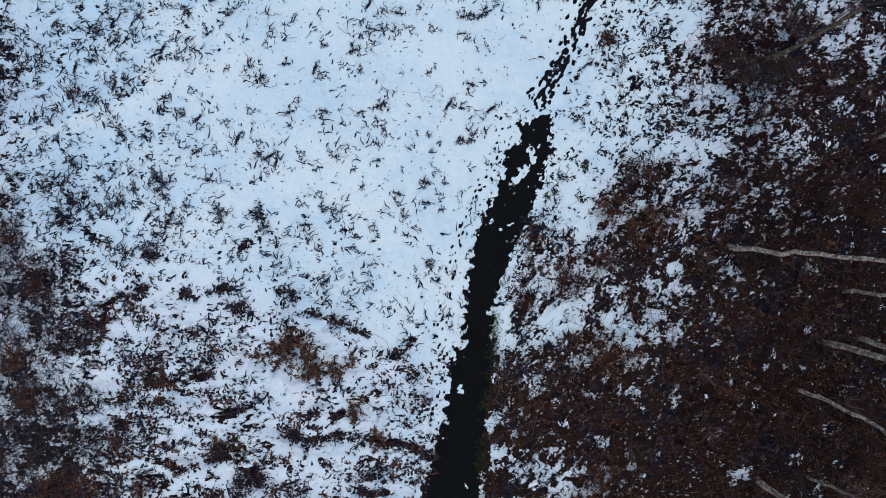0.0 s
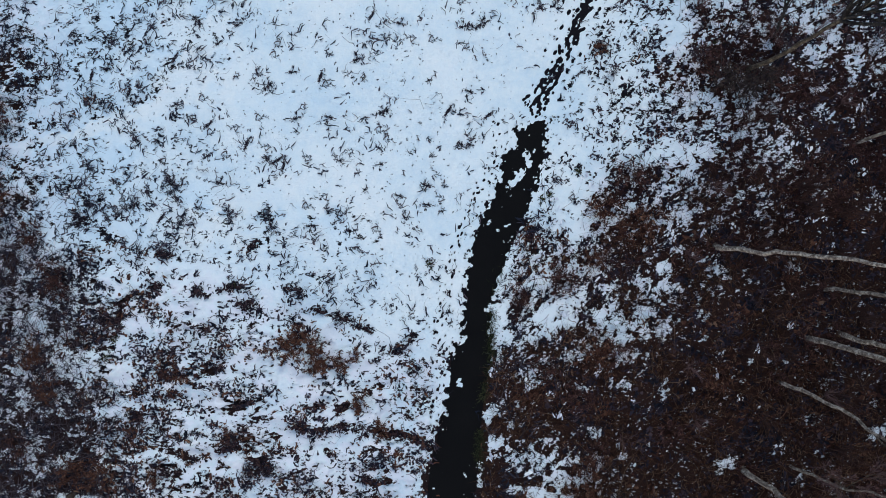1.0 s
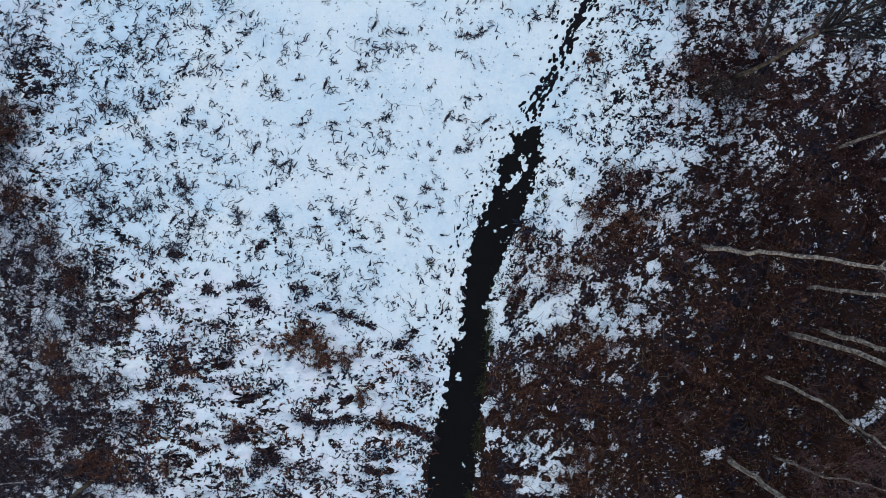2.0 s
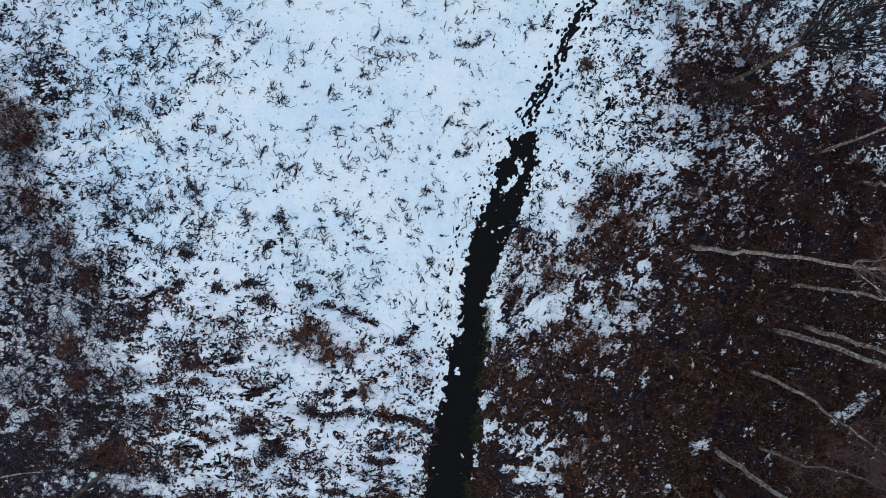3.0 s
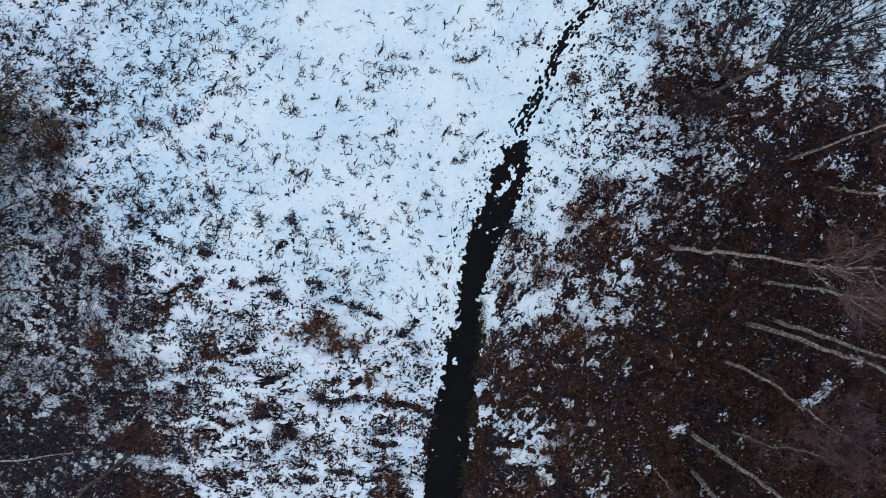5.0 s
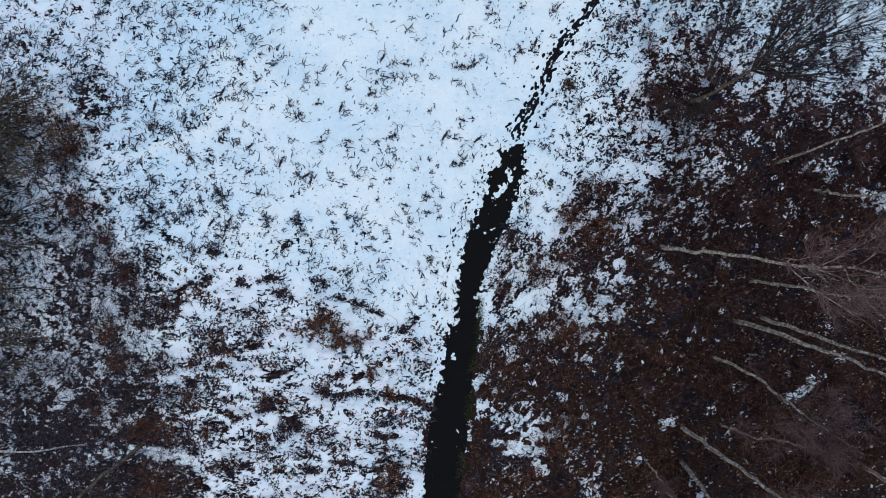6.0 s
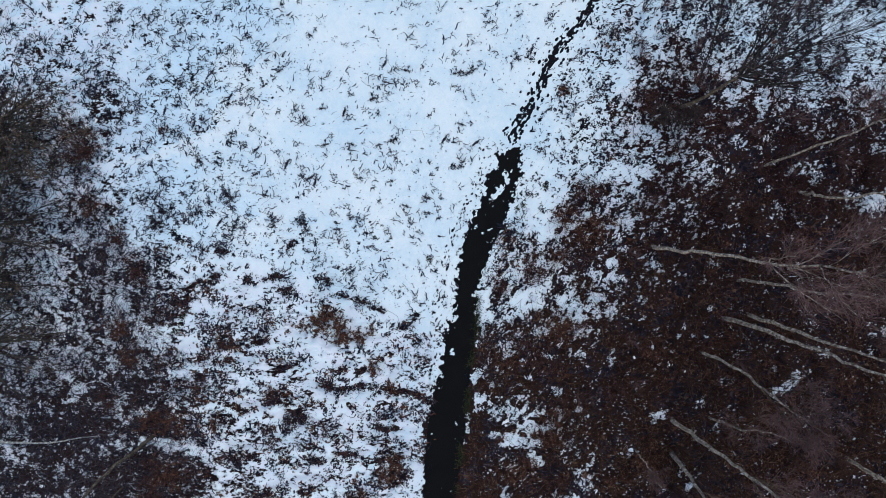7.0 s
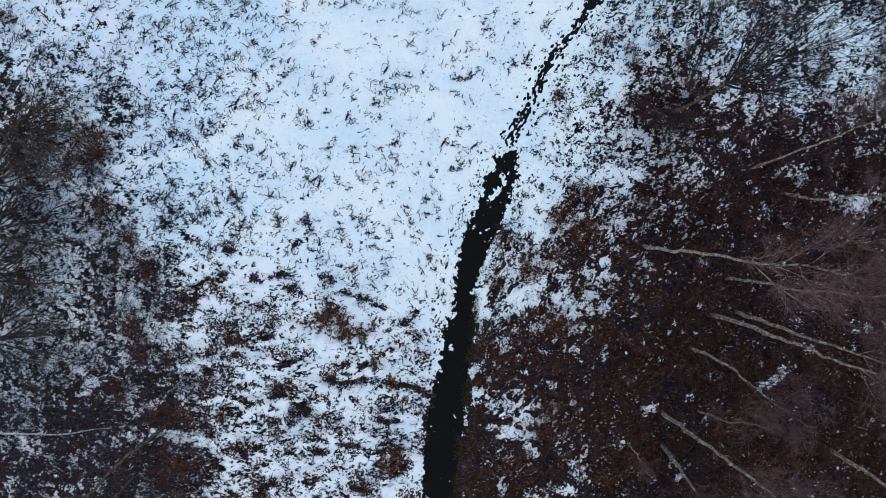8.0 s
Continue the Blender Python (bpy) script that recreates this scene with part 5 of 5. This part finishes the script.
def tree(name, label, base, top, girth, bark, limb_bark, twig_mat, limbs=11, limb_span=(0.4, 0.95), limb_angle=38, limb_len=0.36, bow=0.03, twig_each=(7, 7, 6), leaves=0, fork=None):
    """A bare tree from its base to its top; bow: how far the trunk wanders."""
    base, top = np.array([*base, float(ground_z(np.array(base[0]), np.array(base[1]))) - 0.1]), np.array(top, float)
    root = tagged(new(name), label, "tree", "bare trees")
    root.location = base
    rise = top - base
    high = np.linalg.norm(rise)
    k = 24
    s = np.linspace(0, 1, k)
    trunk = rise * s[:, None]
    sway = np.cumsum(rng.normal(0, 1, (k, 2)), axis=0)
    sway = sway - sway[0] - (sway[-1] - sway[0]) * s[:, None]
    trunk[:, :2] += sway * bow * high / 8
    trunk[1:, :2] += rng.normal(0, 0.012 * high / 10, (k - 1, 2))
    tr = 0.78 * girth * (1 - 0.72 * s) * uni(0.93, 1.08, k)
    if fork:
        tr *= 1 - 0.55 * smooth(fork, fork + 0.1, s)
    tr[0] *= 1.3
    tr[1] *= 1.08
    mesh_object("trunk", *tubes(trunk[None], tr[None], 9), bark, root)
    b1, r1 = sprout(trunk[None], tr[None], limbs, limb_span, limb_angle, high * limb_len, 0.28, 0.12, 8, 0.55)
    if fork:
        r1 = r1 * 1.8
    for line, rad in zip(b1, r1):
        b2, r2 = sprout(line[None], rad[None], twig_each[0], (0.2, 1.0), 36, high * limb_len * 0.42, 0.18, 0.16, 6, 0.6)
        bough = mesh_object("branch", *tubes(line[None], rad[None], 6), limb_bark, root)
        for shoot, thin in zip(b2, np.maximum(r2, 0.008)):
            mesh_object("side_branch", *tubes(shoot[None], thin[None], 4), limb_bark, bough)
        b3, r3 = sprout(b2, r2, twig_each[1], (0.15, 1.0), 34, high * limb_len * 0.2, 0.15, 0.2, 4, 0.65)
        b4, r4 = sprout(b3, r3, twig_each[2], (0.2, 1.0), 32, high * limb_len * 0.11, 0.1, 0.2, 2, 0.7)
        tagged(mesh_object("twig_spray", *joined(tubes(b3, np.maximum(r3, 0.006), 3), tubes(b4, np.maximum(r4, 0.007), 3)), twig_mat, bough), kind="stuff")
        if leaves:
            pick = b4[rng.integers(0, len(b4), leaves), 1]
            ll = uni(0.08, 0.18, leaves)
            lines = curls(pick, uni(0, 2 * np.pi, leaves), ll, -ll * uni(0, 0.6, leaves), rng.normal(0, 0.4, leaves), 3)
            tagged(mesh_object("foliage", *blades(lines, uni(0.05, 0.1, leaves)[:, None] * np.array([0.5, 1, 0.3]), uni(-0.8, 0.8, leaves)), DRY_LEAF, bough), kind="stuff")
    return root


PALE = "tall bare tree with pale lichened trunk and fine reddish twigs"
tree("bare_tree", PALE, (15.2, 0.35), (19.4, -0.9, 16.5), 0.18, PALE_BARK, PALE_BARK, TWIG, limbs=8, limb_span=(0.62, 0.97))
tree("bare_tree", PALE, (21.3, -2.2), (23.6, -2.2, 17), 0.135, PALE_BARK, BROWN_BARK, TWIG, limb_span=(0.5, 0.97))
tree("bare_tree", PALE, (20.2, -4.9), (22.8, -6.5, 15.5), 0.21, PALE_BARK, PALE_BARK, TWIG, limbs=7, limb_span=(0.8, 0.98))
tree("bare_tree", PALE, (22.0, -4.6), (23.2, -6.0, 15), 0.18, PALE_BARK, PALE_BARK, TWIG, limbs=7, limb_span=(0.8, 0.98))
tree("bare_tree", PALE, (18.5, -7.3), (20.8, -9.9, 11.5), 0.14, PALE_BARK, BROWN_BARK, TWIG, limbs=7, limb_span=(0.5, 0.97), bow=0.05)
tree("bare_tree", PALE, (16.5, -12.1), (18.6, -13.6, 15), 0.20, PALE_BARK, BROWN_BARK, TWIG, limb_span=(0.5, 0.97))
tree("bare_tree", "slender bare sapling with grey-brown bark", (19.1, -11.9), (20.3, -10.8, 10.5), 0.10, PALE_BARK, BROWN_BARK, TWIG, limbs=6, bow=0.05)
tree("bare_tree", PALE, (23.2, 6.1), (26.6, 8.3, 13), 0.12, PALE_BARK, BROWN_BARK, TWIG, limb_span=(0.5, 0.97))
tree("bare_tree", PALE, (25.5, 4.2), (27.2, 3.2, 12), 0.14, PALE_BARK, BROWN_BARK, TWIG, limbs=7, limb_span=(0.65, 0.97), bow=0.07)
tree("bare_tree", "bare birch with a wide fan of dark branches", (17.1, 10.2), (20.2, 11.9, 12.0), 0.18, BROWN_BARK, BLACK_BARK, DARK_TWIG, limbs=26, limb_span=(0.46, 0.8), limb_angle=33, limb_len=0.72, twig_each=(5, 4, 2), fork=0.5)
tree("bare_tree", "small bare tree with dark forking upright branches", (18.6, 11.9), (17.3, 15.4, 7.0), 0.11, BLACK_BARK, BLACK_BARK, DARK_TWIG, limbs=14, limb_span=(0.2, 0.95), limb_angle=28, limb_len=0.6, twig_each=(5, 4, 2))
tree("bare_tree", PALE, (28.7, -14.7), (29.5, -15.6, 13), 0.19, PALE_BARK, BROWN_BARK, TWIG)
tree("bare_tree", "broken mottled grey trunk with few branches", (16.5, -14.5), (16.9, -16.0, 7), 0.22, PALE_BARK, BROWN_BARK, TWIG, limbs=5, limb_span=(0.6, 0.95))
tree("bare_tree", "slender bare sapling with grey-brown bark", (13.9, -14.2), (14.3, -15.0, 5.5), 0.075, PALE_BARK, BROWN_BARK, TWIG, limbs=5, bow=0.09)
tree("bare_tree", "bare tree with pale brown bark at the clearing's edge", (-20.8, -13.6), (-22.4, -16.4, 15.0), 0.16, BROWN_BARK, BROWN_BARK, DARK_TWIG, limbs=7, limb_span=(0.7, 0.97))
tree("bare_tree", "slender bare sapling with grey-brown bark", (-22.9, -17.2), (-23.2, -18.6, 8), 0.1, BROWN_BARK, BROWN_BARK, DARK_TWIG, limbs=5)


def willow(bx, by, lean, leaves):
    """A low tree whose long boughs fan out on one side, towards the light of the clearing."""
    root = tagged(new("bare_willow"), "low spreading bare tree with dark boughs and few brown leaves", "tree", "bare trees")
    root.location = (bx, by, float(ground_z(np.array(bx), np.array(by))) - 0.05)
    s = np.linspace(0, 1, 7)
    trunk = np.stack([0.7 * s * math.cos(lean), 0.7 * s * math.sin(lean), 1.5 * s], -1)
    tr = 0.22 - 0.10 * s
    mesh_object("trunk", *tubes(trunk[None], tr[None], 9), DARK_BARK, root)
    for k in range(12):
        az = lean + (k / 11 - 0.5) * 1.25 + rng.normal(0, 0.08)
        up = rng.uniform(0.12, 0.5)
        d = np.array([[math.cos(az), math.sin(az), up]])
        start = trunk[rng.integers(2, 7)][None]
        line = grow(start, d, uni(5.0, 8.5, 1), -0.06, 0.22, 10)
        rad = np.linspace(0.085, 0.022, 10)[None] * rng.uniform(0.6, 1.15)
        b2, r2 = sprout(line, rad, 7, (0.12, 1.0), 24, 3.4, 0.05, 0.2, 6, 0.7)
        r2 = np.maximum(r2, 0.016)
        bough = mesh_object("branch", *tubes(line, rad, 6), DARK_BARK, root)
        for shoot, thin in zip(b2, r2):
            mesh_object("side_branch", *tubes(shoot[None], thin[None], 4), DARK_BARK, bough)
        b3, r3 = sprout(b2, r2, 3, (0.2, 1.0), 30, 1.0, 0.1, 0.2, 3, 0.7)
        tagged(mesh_object("twig_spray", *tubes(b3, np.maximum(r3, 0.008), 3), DARK_TWIG, bough), kind="stuff")
        if leaves:
            pick = b3[rng.integers(0, len(b3), leaves), rng.integers(0, 3, leaves)]
            ll = uni(0.08, 0.2, leaves)
            lines = curls(pick, uni(0, 2 * np.pi, leaves), ll, -ll * uni(0, 0.6, leaves), rng.normal(0, 0.4, leaves), 3)
            tagged(mesh_object("foliage", *blades(lines, uni(0.05, 0.1, leaves)[:, None] * np.array([0.5, 1, 0.3]), uni(-0.8, 0.8, leaves)), DRY_LEAF, bough), kind="stuff")


for bx, by, lean, leaves in ((-34.4, 0.8, 0.45, 15), (-34.8, -2.6, 0.25, 20), (-34.2, 4.6, 0.6, 60), (-34.0, -7.2, 0.3, 40), (-33.6, 8.6, 0.0, 70)):
    willow(bx, by, lean, leaves)


def fallen_log():
    root = tagged(new("fallen_log"), "pale fallen birch trunk lying on the undergrowth", "log")
    ends = np.array([[-24.8, -13.6], [-29.6, -13.95], [-34.5, -13.8]])
    k = 12
    s = np.linspace(0, 2, k)
    lx, ly = np.interp(s, [0, 1, 2], ends[:, 0]), np.interp(s, [0, 1, 2], ends[:, 1]) + 0.06 * np.sin(s * 7)
    lz = ground_z(lx, ly) + 0.12 + 0.1 * s
    ly = ly - 0.22 * np.sin(s * np.pi / 2)
    r = 0.036 + 0.034 * s
    mesh_object("trunk", *tubes(np.stack([lx, ly, lz], -1)[None], r[None], 8), WHITE_BARK, root)
    b, br = sprout(np.stack([lx, ly, lz], -1)[None], r[None], 5, (0.1, 0.9), 45, 1.2, 0.05, 0.2, 4, 0.35)
    for line, rad in zip(b, br):
        mesh_object("branch", *tubes(line[None], rad[None], 5), WHITE_BARK, root)


fallen_log()
